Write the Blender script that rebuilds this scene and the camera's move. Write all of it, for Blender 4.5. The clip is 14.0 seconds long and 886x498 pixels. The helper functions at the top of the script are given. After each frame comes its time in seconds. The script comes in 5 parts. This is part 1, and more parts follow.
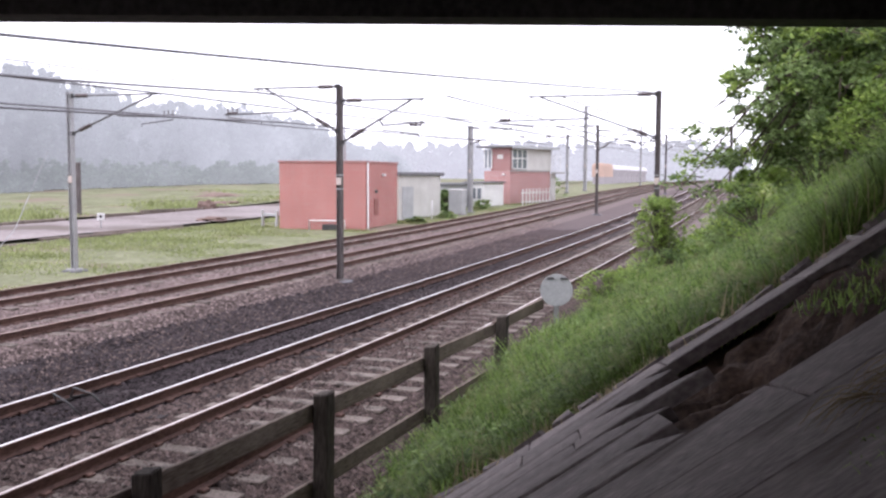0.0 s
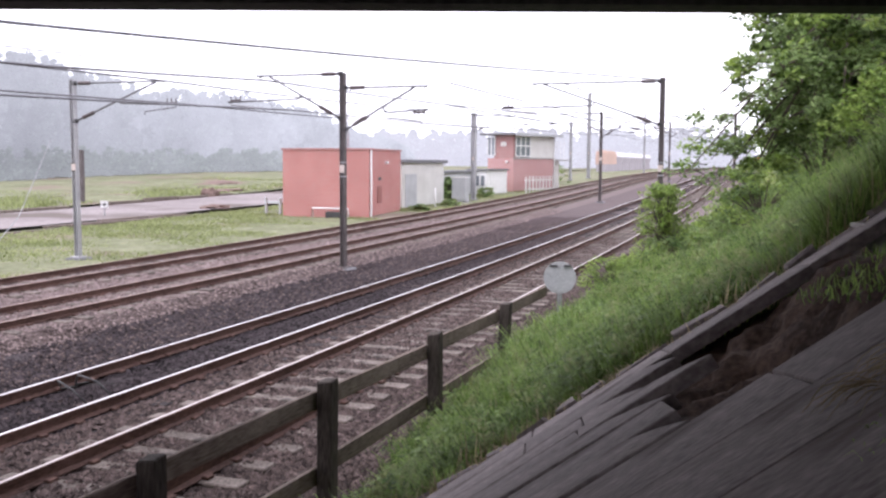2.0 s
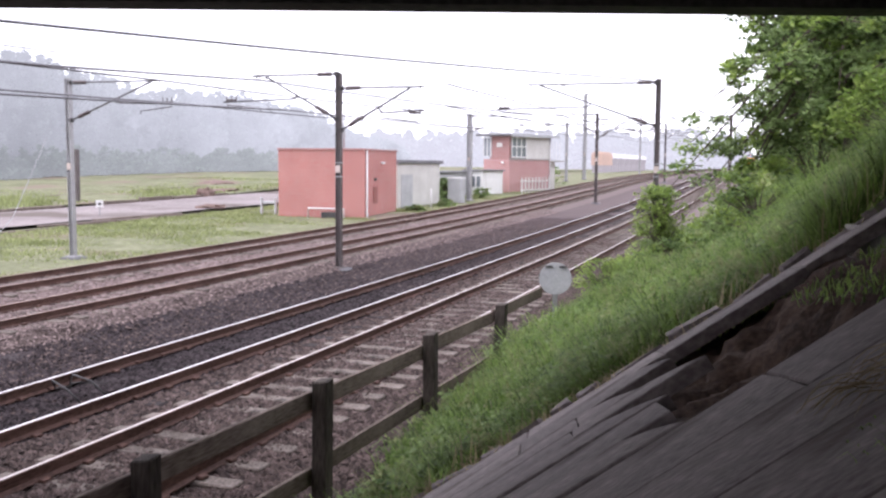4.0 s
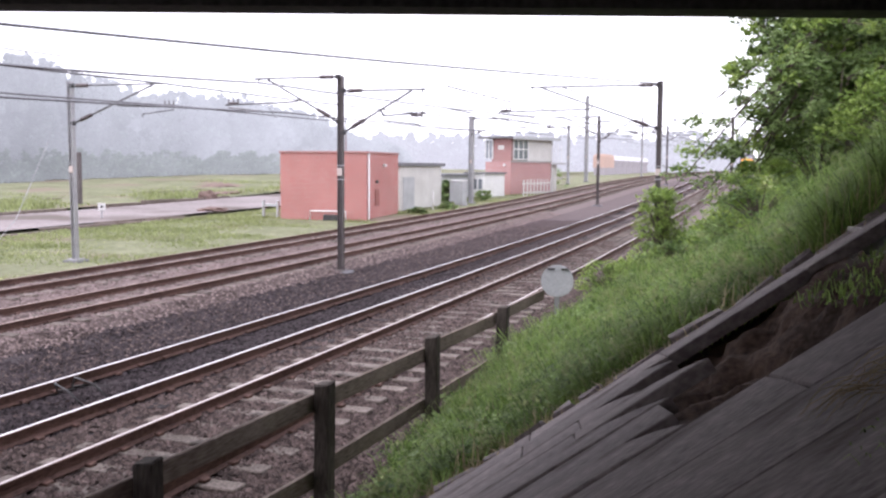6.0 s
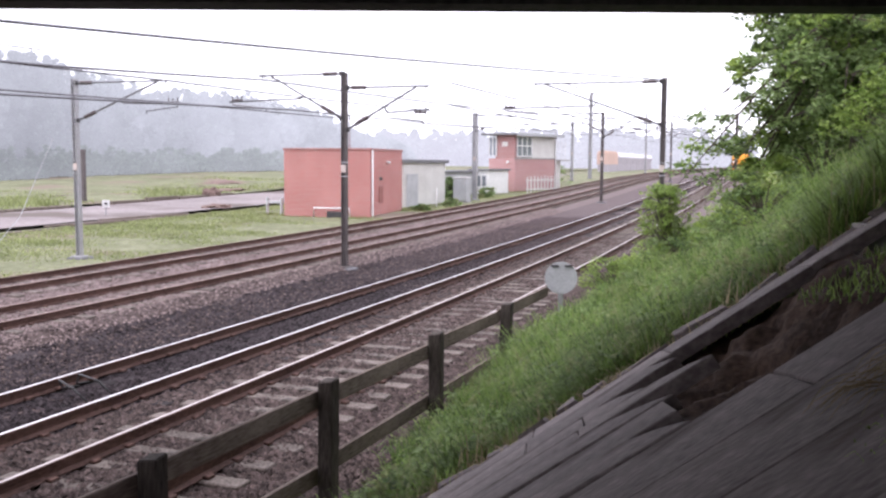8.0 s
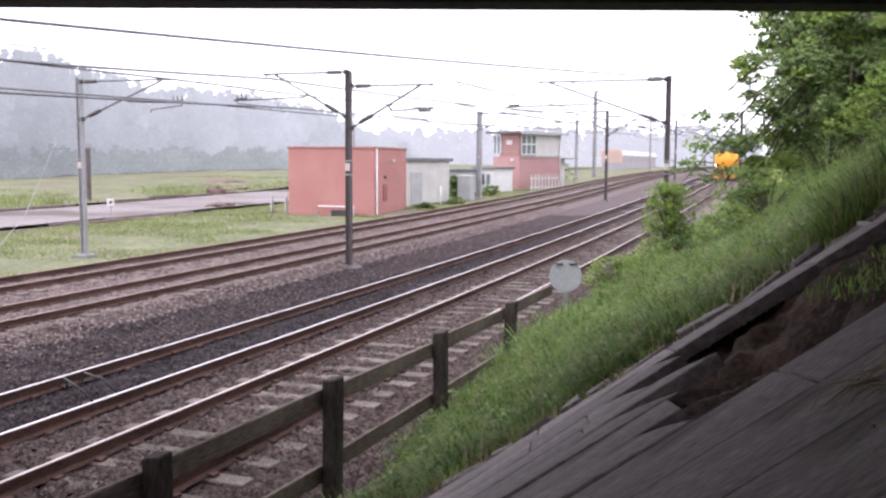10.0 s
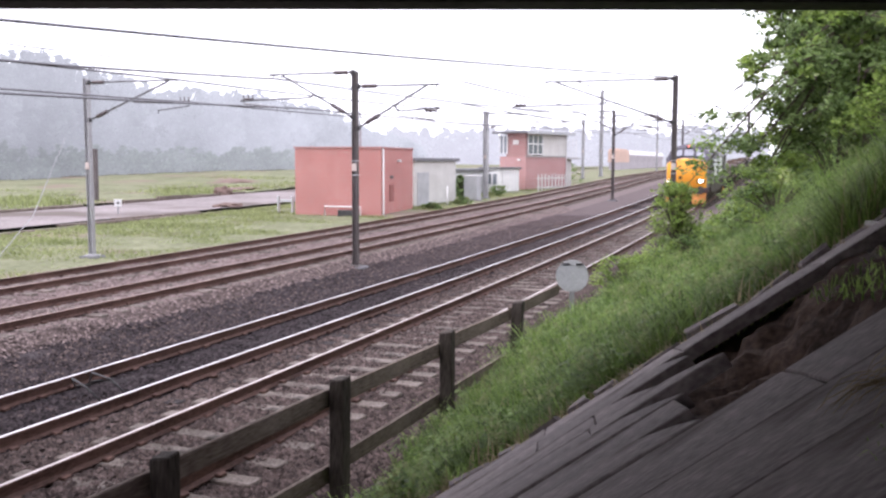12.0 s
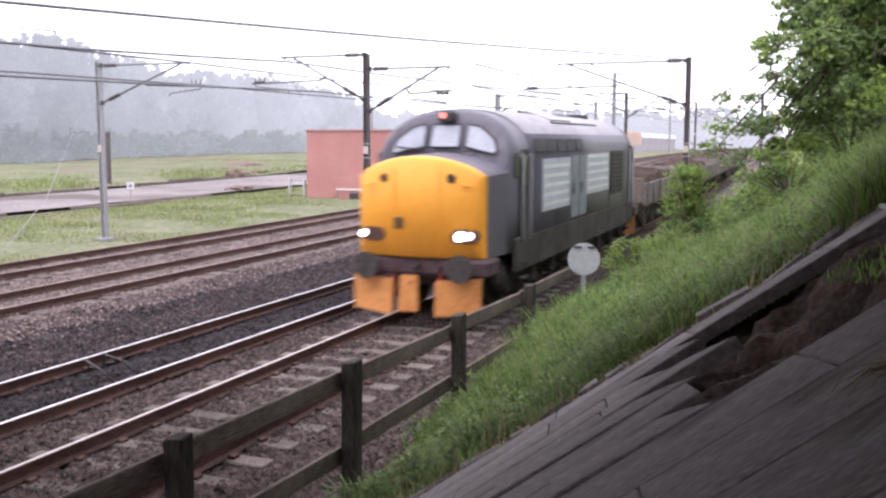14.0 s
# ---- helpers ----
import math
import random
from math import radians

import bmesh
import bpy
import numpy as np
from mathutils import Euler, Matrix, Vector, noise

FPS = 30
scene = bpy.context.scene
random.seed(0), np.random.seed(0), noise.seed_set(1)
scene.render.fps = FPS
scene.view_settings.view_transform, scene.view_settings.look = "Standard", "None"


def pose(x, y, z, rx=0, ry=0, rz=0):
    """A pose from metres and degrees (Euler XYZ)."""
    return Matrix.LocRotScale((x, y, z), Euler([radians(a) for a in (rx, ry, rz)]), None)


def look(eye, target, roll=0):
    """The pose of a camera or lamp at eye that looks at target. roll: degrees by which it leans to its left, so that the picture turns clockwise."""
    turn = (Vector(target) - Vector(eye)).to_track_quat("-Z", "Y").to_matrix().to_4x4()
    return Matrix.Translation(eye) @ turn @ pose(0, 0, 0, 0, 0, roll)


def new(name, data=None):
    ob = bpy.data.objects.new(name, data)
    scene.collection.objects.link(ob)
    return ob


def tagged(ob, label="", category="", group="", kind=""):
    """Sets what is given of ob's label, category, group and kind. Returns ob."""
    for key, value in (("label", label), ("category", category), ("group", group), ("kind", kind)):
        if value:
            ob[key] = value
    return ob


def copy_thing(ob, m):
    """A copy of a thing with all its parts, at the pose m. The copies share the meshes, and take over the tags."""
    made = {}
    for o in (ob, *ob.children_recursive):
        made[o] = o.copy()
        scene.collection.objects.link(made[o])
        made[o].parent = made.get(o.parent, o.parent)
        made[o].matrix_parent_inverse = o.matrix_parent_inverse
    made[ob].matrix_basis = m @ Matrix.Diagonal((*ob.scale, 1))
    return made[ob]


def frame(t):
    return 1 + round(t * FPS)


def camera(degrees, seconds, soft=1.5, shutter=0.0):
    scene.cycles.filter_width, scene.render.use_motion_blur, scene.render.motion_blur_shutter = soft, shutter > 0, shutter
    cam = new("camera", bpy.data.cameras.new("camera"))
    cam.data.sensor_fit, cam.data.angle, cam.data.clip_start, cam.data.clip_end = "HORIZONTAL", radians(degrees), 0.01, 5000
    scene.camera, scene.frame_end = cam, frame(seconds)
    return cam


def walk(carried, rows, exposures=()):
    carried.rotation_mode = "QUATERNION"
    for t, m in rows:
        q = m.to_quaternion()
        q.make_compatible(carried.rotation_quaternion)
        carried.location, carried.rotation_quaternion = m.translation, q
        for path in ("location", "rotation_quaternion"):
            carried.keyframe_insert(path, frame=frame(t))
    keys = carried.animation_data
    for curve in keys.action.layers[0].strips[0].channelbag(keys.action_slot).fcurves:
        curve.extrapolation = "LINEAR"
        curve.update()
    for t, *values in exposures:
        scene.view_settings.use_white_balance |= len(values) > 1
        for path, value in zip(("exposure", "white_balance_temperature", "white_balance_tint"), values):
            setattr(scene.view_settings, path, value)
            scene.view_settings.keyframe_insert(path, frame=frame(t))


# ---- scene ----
# The world: x runs along the line away from the bridge, y across it to the far side, z up from the rail heads.
EYE = (0.0, 0.0, 3.109)
cam = camera(49.52, 14.0, soft=2.45, shutter=0.4)
# seconds, bearing from the line, tilt down and roll, in degrees
SWAY = [
    (0, 18.888, 4.345, 0.322),
    (0.5, 19.030, 4.540, 0.168),
    (1, 18.914, 4.824, 0.297),
    (1.5, 18.972, 4.986, 0.310),
    (2, 19.083, 5.089, 0.293),
    (2.5, 19.074, 4.983, 0.280),
    (3, 18.962, 5.042, 0.371),
    (5.5, 18.748, 5.024, 0.545),
    (6, 18.936, 4.902, 0.425),
    (6.5, 19.092, 4.995, 0.473),
    (7, 19.108, 4.957, 0.499),
    (7.5, 19.067, 5.057, 0.444),
    (8, 19.159, 5.091, 0.374),
    (10.5, 19.548, 5.239, 0.319),
    (11, 19.718, 5.292, 0.305),
    (11.5, 19.800, 5.289, 0.310),
    (12, 19.810, 5.193, 0.220),
    (12.5, 19.970, 5.451, 0.282),
    (13, 20.213, 5.793, 0.279),
    (13.5, 20.450, 6.051, 0.290),
    (14, 20.499, 6.210, 0.172),
]


def aim(bearing, tilt, roll):
    b, p = radians(bearing), radians(tilt)
    way = Vector((math.cos(b) * math.cos(p), math.sin(b) * math.cos(p), -math.sin(p)))
    return look(EYE, Vector(EYE) + way * 10, roll)


walk(cam, [(t, aim(b, p, r)) for t, b, p, r in SWAY], exposures=[(0, 0.15, 6150, 22), (1.5, 0.26, 6150, 22), (14, 0.26, 6150, 22)])

# ---- light: a bright overcast morning ----
world = bpy.data.worlds.new("world")
scene.world = world
world.use_nodes = True
wn = world.node_tree.nodes
sky = wn.new("ShaderNodeTexSky")
sky.sky_type, sky.sun_disc = "NISHITA", False
sky.sun_elevation, sky.sun_rotation, sky.dust_density, sky.ozone_density = radians(56), radians(-33), 6.0, 0.6
haze = wn.new("ShaderNodeMixRGB")
haze.inputs[0].default_value = 0.86
haze.inputs[2].default_value = (14.2, 14.3, 14.6, 1)
world.node_tree.links.new(sky.outputs[0], haze.inputs[1])
world.node_tree.links.new(haze.outputs[0], wn["Background"].inputs[0])
wn["Background"].inputs[1].default_value = 0.145
sun = new("sun", bpy.data.lights.new("sun", "SUN"))
sun.data.energy, sun.data.angle, sun.data.color = 1.3, radians(25), (1.0, 0.96, 0.9)
sun.matrix_world = look((-18, 34, 60), (4, 0, 0))


# ---- materials ----
def mat(name, dark, light, scale=6.0, rough=0.8, metal=0.0, bump=0.3, fine=60.0, spec=0.3, random_tint=0.0, stretch=(1, 1, 1), island=False, patch=None):
    """A surface that varies between two colours at two scales, with fine relief."""
    m = bpy.data.materials.new(name)
    m.use_nodes = True
    n, l = m.node_tree.nodes, m.node_tree.links
    b = n["Principled BSDF"]
    b.inputs["Roughness"].default_value, b.inputs["Metallic"].default_value = rough, metal
    b.inputs["Specular IOR Level"].default_value = spec
    tc, mp = n.new("ShaderNodeTexCoord"), n.new("ShaderNodeMapping")
    mp.inputs["Scale"].default_value = stretch
    l.new(tc.outputs["Object"], mp.inputs["Vector"])
    big, small = n.new("ShaderNodeTexNoise"), n.new("ShaderNodeTexNoise")
    big.inputs["Scale"].default_value, big.inputs["Detail"].default_value = scale, 4
    small.inputs["Scale"].default_value, small.inputs["Detail"].default_value = fine, 5
    for t in (big, small):
        l.new(mp.outputs[0], t.inputs["Vector"])
    add = n.new("ShaderNodeMath")
    add.operation = "MULTIPLY_ADD"
    add.inputs[1].default_value = 0.55
    l.new(small.outputs[0], add.inputs[0])
    half = n.new("ShaderNodeMath")
    half.operation = "MULTIPLY"
    half.inputs[1].default_value = 0.45
    l.new(big.outputs[0], half.inputs[0])
    l.new(half.outputs[0], add.inputs[2])
    ramp = n.new("ShaderNodeValToRGB")
    ramp.color_ramp.elements[0].position, ramp.color_ramp.elements[1].position = 0.36, 0.64
    ramp.color_ramp.elements[0].color, ramp.color_ramp.elements[1].color = (*dark, 1), (*light, 1)
    l.new(add.outputs[0], ramp.inputs[0])
    out = ramp.outputs[0]
    if patch:
        pn, pr, px = n.new("ShaderNodeTexNoise"), n.new("ShaderNodeValToRGB"), n.new("ShaderNodeMixRGB")
        pn.inputs["Scale"].default_value, pn.inputs["Detail"].default_value = patch[1], 6
        pr.color_ramp.elements[0].position, pr.color_ramp.elements[1].position = patch[2], patch[2] + 0.1
        l.new(mp.outputs[0], pn.inputs["Vector"])
        l.new(pn.outputs[0], pr.inputs[0])
        l.new(pr.outputs[0], px.inputs[0])
        l.new(out, px.inputs[1])
        px.inputs[2].default_value = (*patch[0], 1)
        out = px.outputs[0]
    if random_tint:
        src = n.new("ShaderNodeNewGeometry").outputs["Random Per Island"] if island else n.new("ShaderNodeObjectInfo").outputs["Random"]
        hs, mr = n.new("ShaderNodeHueSaturation"), n.new("ShaderNodeMapRange")
        mr.inputs[3].default_value, mr.inputs[4].default_value = 1 - random_tint, 1 + random_tint
        l.new(src, mr.inputs[0])
        l.new(mr.outputs[0], hs.inputs["Value"])
        l.new(out, hs.inputs["Color"])
        out = hs.outputs[0]
    l.new(out, b.inputs["Base Color"])
    if bump:
        bp = n.new("ShaderNodeBump")
        bp.inputs["Strength"].default_value, bp.inputs["Distance"].default_value = bump, 0.02
        l.new(add.outputs[0], bp.inputs["Height"])
        l.new(bp.outputs[0], b.inputs["Normal"])
    return m


def glow(name, colour, strength):
    m = bpy.data.materials.new(name)
    m.use_nodes = True
    b = m.node_tree.nodes["Principled BSDF"]
    b.inputs["Base Color"].default_value = (*colour, 1)
    b.inputs["Emission Color"].default_value, b.inputs["Emission Strength"].default_value = (*colour, 1), strength
    return m


def glass_mat(name, tint=(0.05, 0.06, 0.07)):
    m = mat(name, tint, tuple(c * 1.4 for c in tint), 3, 0.08, 0, 0, 30, 0.8)
    return m


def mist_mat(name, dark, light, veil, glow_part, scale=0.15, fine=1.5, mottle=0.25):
    """Far distance seen through mist: the haze is a pale glow in the material."""
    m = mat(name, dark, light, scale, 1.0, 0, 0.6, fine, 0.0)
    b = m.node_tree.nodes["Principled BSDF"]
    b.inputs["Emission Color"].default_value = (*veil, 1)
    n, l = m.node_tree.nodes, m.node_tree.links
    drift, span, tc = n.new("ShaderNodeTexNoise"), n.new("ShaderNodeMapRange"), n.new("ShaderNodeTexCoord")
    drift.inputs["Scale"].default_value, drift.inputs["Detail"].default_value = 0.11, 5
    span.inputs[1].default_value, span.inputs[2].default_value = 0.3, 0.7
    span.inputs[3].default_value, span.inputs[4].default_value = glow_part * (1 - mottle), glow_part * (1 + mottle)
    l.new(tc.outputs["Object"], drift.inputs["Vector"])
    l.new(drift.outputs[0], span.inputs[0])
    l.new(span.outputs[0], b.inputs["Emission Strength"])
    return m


def leafy(m, share=0.55):
    """Lets part of the light through, as thin leaves do."""
    n, l = m.node_tree.nodes, m.node_tree.links
    b, out = n["Principled BSDF"], n["Material Output"]
    tr, mx = n.new("ShaderNodeBsdfTranslucent"), n.new("ShaderNodeMixShader")
    l.new(b.inputs["Base Color"].links[0].from_socket, tr.inputs[0])
    mx.inputs[0].default_value = share
    l.new(b.outputs[0], mx.inputs[1])
    l.new(tr.outputs[0], mx.inputs[2])
    l.new(mx.outputs[0], out.inputs[0])


M_BALLAST = mat("ballast_brown", (0.038, 0.028, 0.026), (0.132, 0.100, 0.092), 1.2, 0.95, 0, 0.9, 24, 0.2)
M_DARK = mat("ballast_oily", (0.019, 0.016, 0.018), (0.07, 0.058, 0.06), 0.5, 0.95, 0, 0.9, 22, 0.15, patch=((0.095, 0.07, 0.066), 0.35, 0.55))
M_PINK = mat("ballast_dusty", (0.10, 0.074, 0.07), (0.27, 0.21, 0.20), 1.0, 0.95, 0, 0.8, 20, 0.2)
M_STONE = mat("ballast_stone", (0.036, 0.027, 0.025), (0.145, 0.109, 0.101), 8, 0.9, 0, 0.2, 60, 0.2, 0.55, island=True)
M_STONE_D = mat("ballast_stone_oily", (0.018, 0.015, 0.017), (0.074, 0.060, 0.063), 8, 0.95, 0, 0.2, 60, 0.15, 0.6, island=True)
M_STONE_P = mat("ballast_stone_dusty", (0.10, 0.074, 0.07), (0.29, 0.23, 0.22), 8, 0.95, 0, 0.2, 60, 0.15, 0.45, island=True)


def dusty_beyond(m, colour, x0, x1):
    """The haze's paling down the line, mixed into the colour in ragged patches."""
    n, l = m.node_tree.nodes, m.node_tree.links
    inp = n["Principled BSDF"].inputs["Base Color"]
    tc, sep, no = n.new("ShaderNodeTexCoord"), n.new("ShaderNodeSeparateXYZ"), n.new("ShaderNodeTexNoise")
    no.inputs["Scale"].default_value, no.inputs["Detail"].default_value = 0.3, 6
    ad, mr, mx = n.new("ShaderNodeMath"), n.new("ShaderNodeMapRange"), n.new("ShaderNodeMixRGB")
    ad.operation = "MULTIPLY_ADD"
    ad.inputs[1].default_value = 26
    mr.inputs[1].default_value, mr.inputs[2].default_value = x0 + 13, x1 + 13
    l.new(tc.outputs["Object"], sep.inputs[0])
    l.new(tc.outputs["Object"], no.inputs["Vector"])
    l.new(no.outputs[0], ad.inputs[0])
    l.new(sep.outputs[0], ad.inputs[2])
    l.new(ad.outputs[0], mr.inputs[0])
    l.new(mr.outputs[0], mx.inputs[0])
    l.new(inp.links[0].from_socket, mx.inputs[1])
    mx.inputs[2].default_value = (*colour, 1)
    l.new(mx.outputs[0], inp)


# Far ballast gets the mist's pale tone in its base colour.
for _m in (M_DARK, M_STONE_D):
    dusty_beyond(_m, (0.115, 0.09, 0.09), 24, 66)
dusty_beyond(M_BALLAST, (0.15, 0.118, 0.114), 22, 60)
M_RUST = mat("rusty_rail_steel", (0.055, 0.028, 0.022), (0.15, 0.085, 0.068), 3, 0.75, 0.2, 0.3, 40, 0.3, stretch=(0.3, 1, 1))
# Worn steel, near white: some of the sky's sheen is in its colour.
M_HEAD = mat("worn_rail_head_sheen", (0.72, 0.71, 0.72), (0.88, 0.87, 0.88), 2, 0.36, 0.5, 0.05, 40, 0.6, stretch=(0.1, 1, 1))
M_HEAD_N = mat("half_dull_rail_head", (0.42, 0.36, 0.34), (0.66, 0.60, 0.58), 2, 0.38, 0.7, 0.1, 40, 0.5, stretch=(0.1, 1, 1))
M_HEAD_D = mat("dull_rail_head", (0.30, 0.21, 0.18), (0.56, 0.43, 0.38), 2, 0.5, 0.5, 0.1, 40, 0.5, stretch=(0.1, 1, 1))
M_SLEEPER = mat("weathered_sleeper", (0.085, 0.07, 0.06), (0.235, 0.20, 0.18), 3, 0.9, 0, 0.4, 30, 0.2, 0.25, patch=((0.065, 0.055, 0.048), 2.5, 0.55))
M_SLEEPER_D = mat("oily_sleeper", (0.024, 0.021, 0.022), (0.075, 0.066, 0.066), 3, 0.95, 0, 0.4, 30, 0.1, 0.2)
M_GRASS_G = mat("grass_ground", (0.075, 0.105, 0.025), (0.24, 0.27, 0.095), 0.25, 0.95, 0, 0.9, 5, 0.1, patch=((0.21, 0.165, 0.1), 0.2, 0.60))
M_MEADOW = mat("meadow_grass", (0.115, 0.128, 0.07), (0.235, 0.24, 0.155), 0.35, 0.95, 0, 0.8, 3, 0.1, patch=((0.20, 0.165, 0.13), 0.16, 0.54))
M_GRASS_P = mat("pale_grass_blade", (0.19, 0.225, 0.09), (0.35, 0.39, 0.19), 0.4, 0.7, 0, 0, 2, 0.2, 0.25, island=True)
M_GRASS = mat("grass_blade", (0.07, 0.135, 0.024), (0.23, 0.33, 0.085), 1.1, 0.5, 0, 0, 4, 0.4, 0.65, island=True)
M_DRY = mat("dry_grass_blade", (0.25, 0.20, 0.11), (0.52, 0.44, 0.28), 0.7, 0.7, 0, 0, 3, 0.3, 0.3, island=True)
M_LEAF = mat("tree_leaf", (0.11, 0.18, 0.06), (0.31, 0.41, 0.165), 0.8, 0.5, 0, 0, 3, 0.4, 0.5, island=True)
M_LEAF_Y = mat("young_leaf", (0.15, 0.25, 0.05), (0.36, 0.46, 0.13), 0.8, 0.5, 0, 0, 3, 0.4, 0.4, island=True)
for _m in (M_GRASS, M_GRASS_P, M_LEAF, M_LEAF_Y, M_DRY):
    leafy(_m)
M_BARK = mat("bark", (0.06, 0.048, 0.038), (0.17, 0.14, 0.115), 5, 0.95, 0, 0.8, 30, 0.2)
M_EARTH = mat("bank_earth", (0.024, 0.015, 0.011), (0.095, 0.062, 0.046), 2, 0.95, 0, 0.9, 22, 0.15)
M_SLAB = mat("slope_concrete", (0.12, 0.103, 0.098), (0.285, 0.248, 0.24), 1.3, 0.9, 0, 0.4, 30, 0.2, 0.16, stretch=(0.6, 1.2, 1), patch=((0.085, 0.068, 0.06), 1.3, 0.57))
M_CONC = mat("concrete", (0.27, 0.26, 0.25), (0.47, 0.45, 0.43), 0.9, 0.9, 0, 0.3, 25, 0.2)
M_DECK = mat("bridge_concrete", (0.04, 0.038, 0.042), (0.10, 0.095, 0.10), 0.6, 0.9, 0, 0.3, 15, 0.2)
M_WOOD = mat("weathered_fence_wood", (0.07, 0.052, 0.043), (0.22, 0.178, 0.152), 3, 0.9, 0, 0.5, 26, 0.2, 0.15, stretch=(0.35, 2, 2))
M_POST = mat("dark_post_wood", (0.028, 0.023, 0.020), (0.09, 0.075, 0.065), 3, 0.9, 0, 0.5, 26, 0.2, 0.15, stretch=(2, 2, 0.35))
M_MAST = mat("mast_steel_brown", (0.085, 0.073, 0.072), (0.165, 0.145, 0.143), 1.2, 0.7, 0.2, 0.2, 20, 0.3)
M_GALV = mat("mast_steel_galvanised", (0.30, 0.30, 0.31), (0.47, 0.47, 0.48), 1.2, 0.55, 0.4, 0.15, 20, 0.4)
M_TUBE = mat("cantilever_tube", (0.13, 0.13, 0.14), (0.24, 0.24, 0.25), 3, 0.5, 0.5, 0.1, 30, 0.4)
M_INSUL = mat("brown_insulator", (0.045, 0.032, 0.034), (0.10, 0.075, 0.075), 9, 0.3, 0, 0, 40, 0.6)
M_WIRE = mat("contact_wire_copper", (0.12, 0.12, 0.13), (0.2, 0.2, 0.21), 3, 0.5, 0.5, 0, 30, 0.4)
M_WHITE = mat("white_paint", (0.66, 0.66, 0.65), (0.82, 0.82, 0.81), 2, 0.7, 0, 0.1, 30, 0.3)
M_CREAM = mat("pale_render", (0.52, 0.51, 0.48), (0.70, 0.69, 0.66), 0.8, 0.9, 0, 0.2, 12, 0.2)
M_GREY = mat("grey_paint", (0.36, 0.37, 0.38), (0.50, 0.51, 0.52), 1.5, 0.6, 0, 0.1, 30, 0.3)
M_DARKG = mat("dark_fitting", (0.035, 0.035, 0.037), (0.075, 0.073, 0.073), 4, 0.6, 0.2, 0.2, 40, 0.4)
M_PLATE = mat("enamel_plate", (0.50, 0.42, 0.38), (0.66, 0.58, 0.54), 3, 0.5, 0, 0.05, 30, 0.4)
M_TIMBER = mat("old_timber_edge", (0.10, 0.08, 0.07), (0.21, 0.17, 0.15), 1.2, 0.95, 0, 0.5, 12, 0.2)
M_FELT = mat("roof_felt", (0.14, 0.14, 0.15), (0.24, 0.24, 0.25), 1.0, 0.9, 0, 0.2, 20, 0.2)
M_ROAD = mat("yard_hardstanding", (0.17, 0.148, 0.145), (0.29, 0.258, 0.255), 0.18, 0.95, 0, 0.3, 4, 0.15, patch=((0.13, 0.11, 0.098), 0.12, 0.52))
M_GLASS = glass_mat("window_glass", (0.16, 0.18, 0.2))


def brick_mat(name, a, b, mortar):
    m = mat(name, a, b, 0.6, 0.9, 0, 0.2, 14, 0.15)
    n, l = m.node_tree.nodes, m.node_tree.links
    tc, mp, br, mx = n.new("ShaderNodeTexCoord"), n.new("ShaderNodeMapping"), n.new("ShaderNodeTexBrick"), n.new("ShaderNodeMixRGB")
    mp.inputs["Rotation"].default_value = (radians(90), 0, 0)
    sep, com, ad = n.new("ShaderNodeSeparateXYZ"), n.new("ShaderNodeCombineXYZ"), n.new("ShaderNodeMath")
    l.new(tc.outputs["Object"], sep.inputs[0])
    l.new(sep.outputs[0], ad.inputs[0])
    l.new(sep.outputs[1], ad.inputs[1])
    l.new(ad.outputs[0], com.inputs[0])
    l.new(sep.outputs[2], com.inputs[1])
    l.new(com.outputs[0], br.inputs["Vector"])
    br.inputs["Scale"].default_value, br.inputs["Brick Width"].default_value, br.inputs["Row Height"].default_value = 1, 0.225, 0.075
    br.inputs["Mortar Size"].default_value = 0.01
    base = n["Principled BSDF"].inputs["Base Color"].links[0].from_socket
    l.new(base, mx.inputs[1])
    mx.inputs[2].default_value = (*mortar, 1)
    l.new(br.outputs["Fac"], mx.inputs[0])
    l.new(mx.outputs[0], n["Principled BSDF"].inputs["Base Color"])
    return m


M_BRICK = brick_mat("red_brick", (0.40, 0.135, 0.125), (0.54, 0.22, 0.20), (0.46, 0.34, 0.31))
# Paler than the brick itself: haze over the signal box put in its colour.
M_BRICK3 = brick_mat("hazed_brick", (0.40, 0.19, 0.185), (0.52, 0.29, 0.28), (0.50, 0.40, 0.38))
M_BRICK2 = brick_mat("plum_brick", (0.30, 0.13, 0.125), (0.44, 0.22, 0.21), (0.42, 0.34, 0.32))


# ---- mesh helpers ----
def box(bm, x0, y0, z0, x1, y1, z1, bevel=0.0, m=0):
    vs = [bm.verts.new(c) for c in ((x0, y0, z0), (x1, y0, z0), (x1, y1, z0), (x0, y1, z0), (x0, y0, z1), (x1, y0, z1), (x1, y1, z1), (x0, y1, z1))]
    fs = [bm.faces.new([vs[i] for i in q]) for q in ((3, 2, 1, 0), (4, 5, 6, 7), (0, 1, 5, 4), (1, 2, 6, 5), (2, 3, 7, 6), (3, 0, 4, 7))]
    for f in fs:
        f.material_index = m
    if bevel:
        bmesh.ops.bevel(bm, geom=list({e for f in fs for e in f.edges}), offset=bevel, segments=1, affect="EDGES")


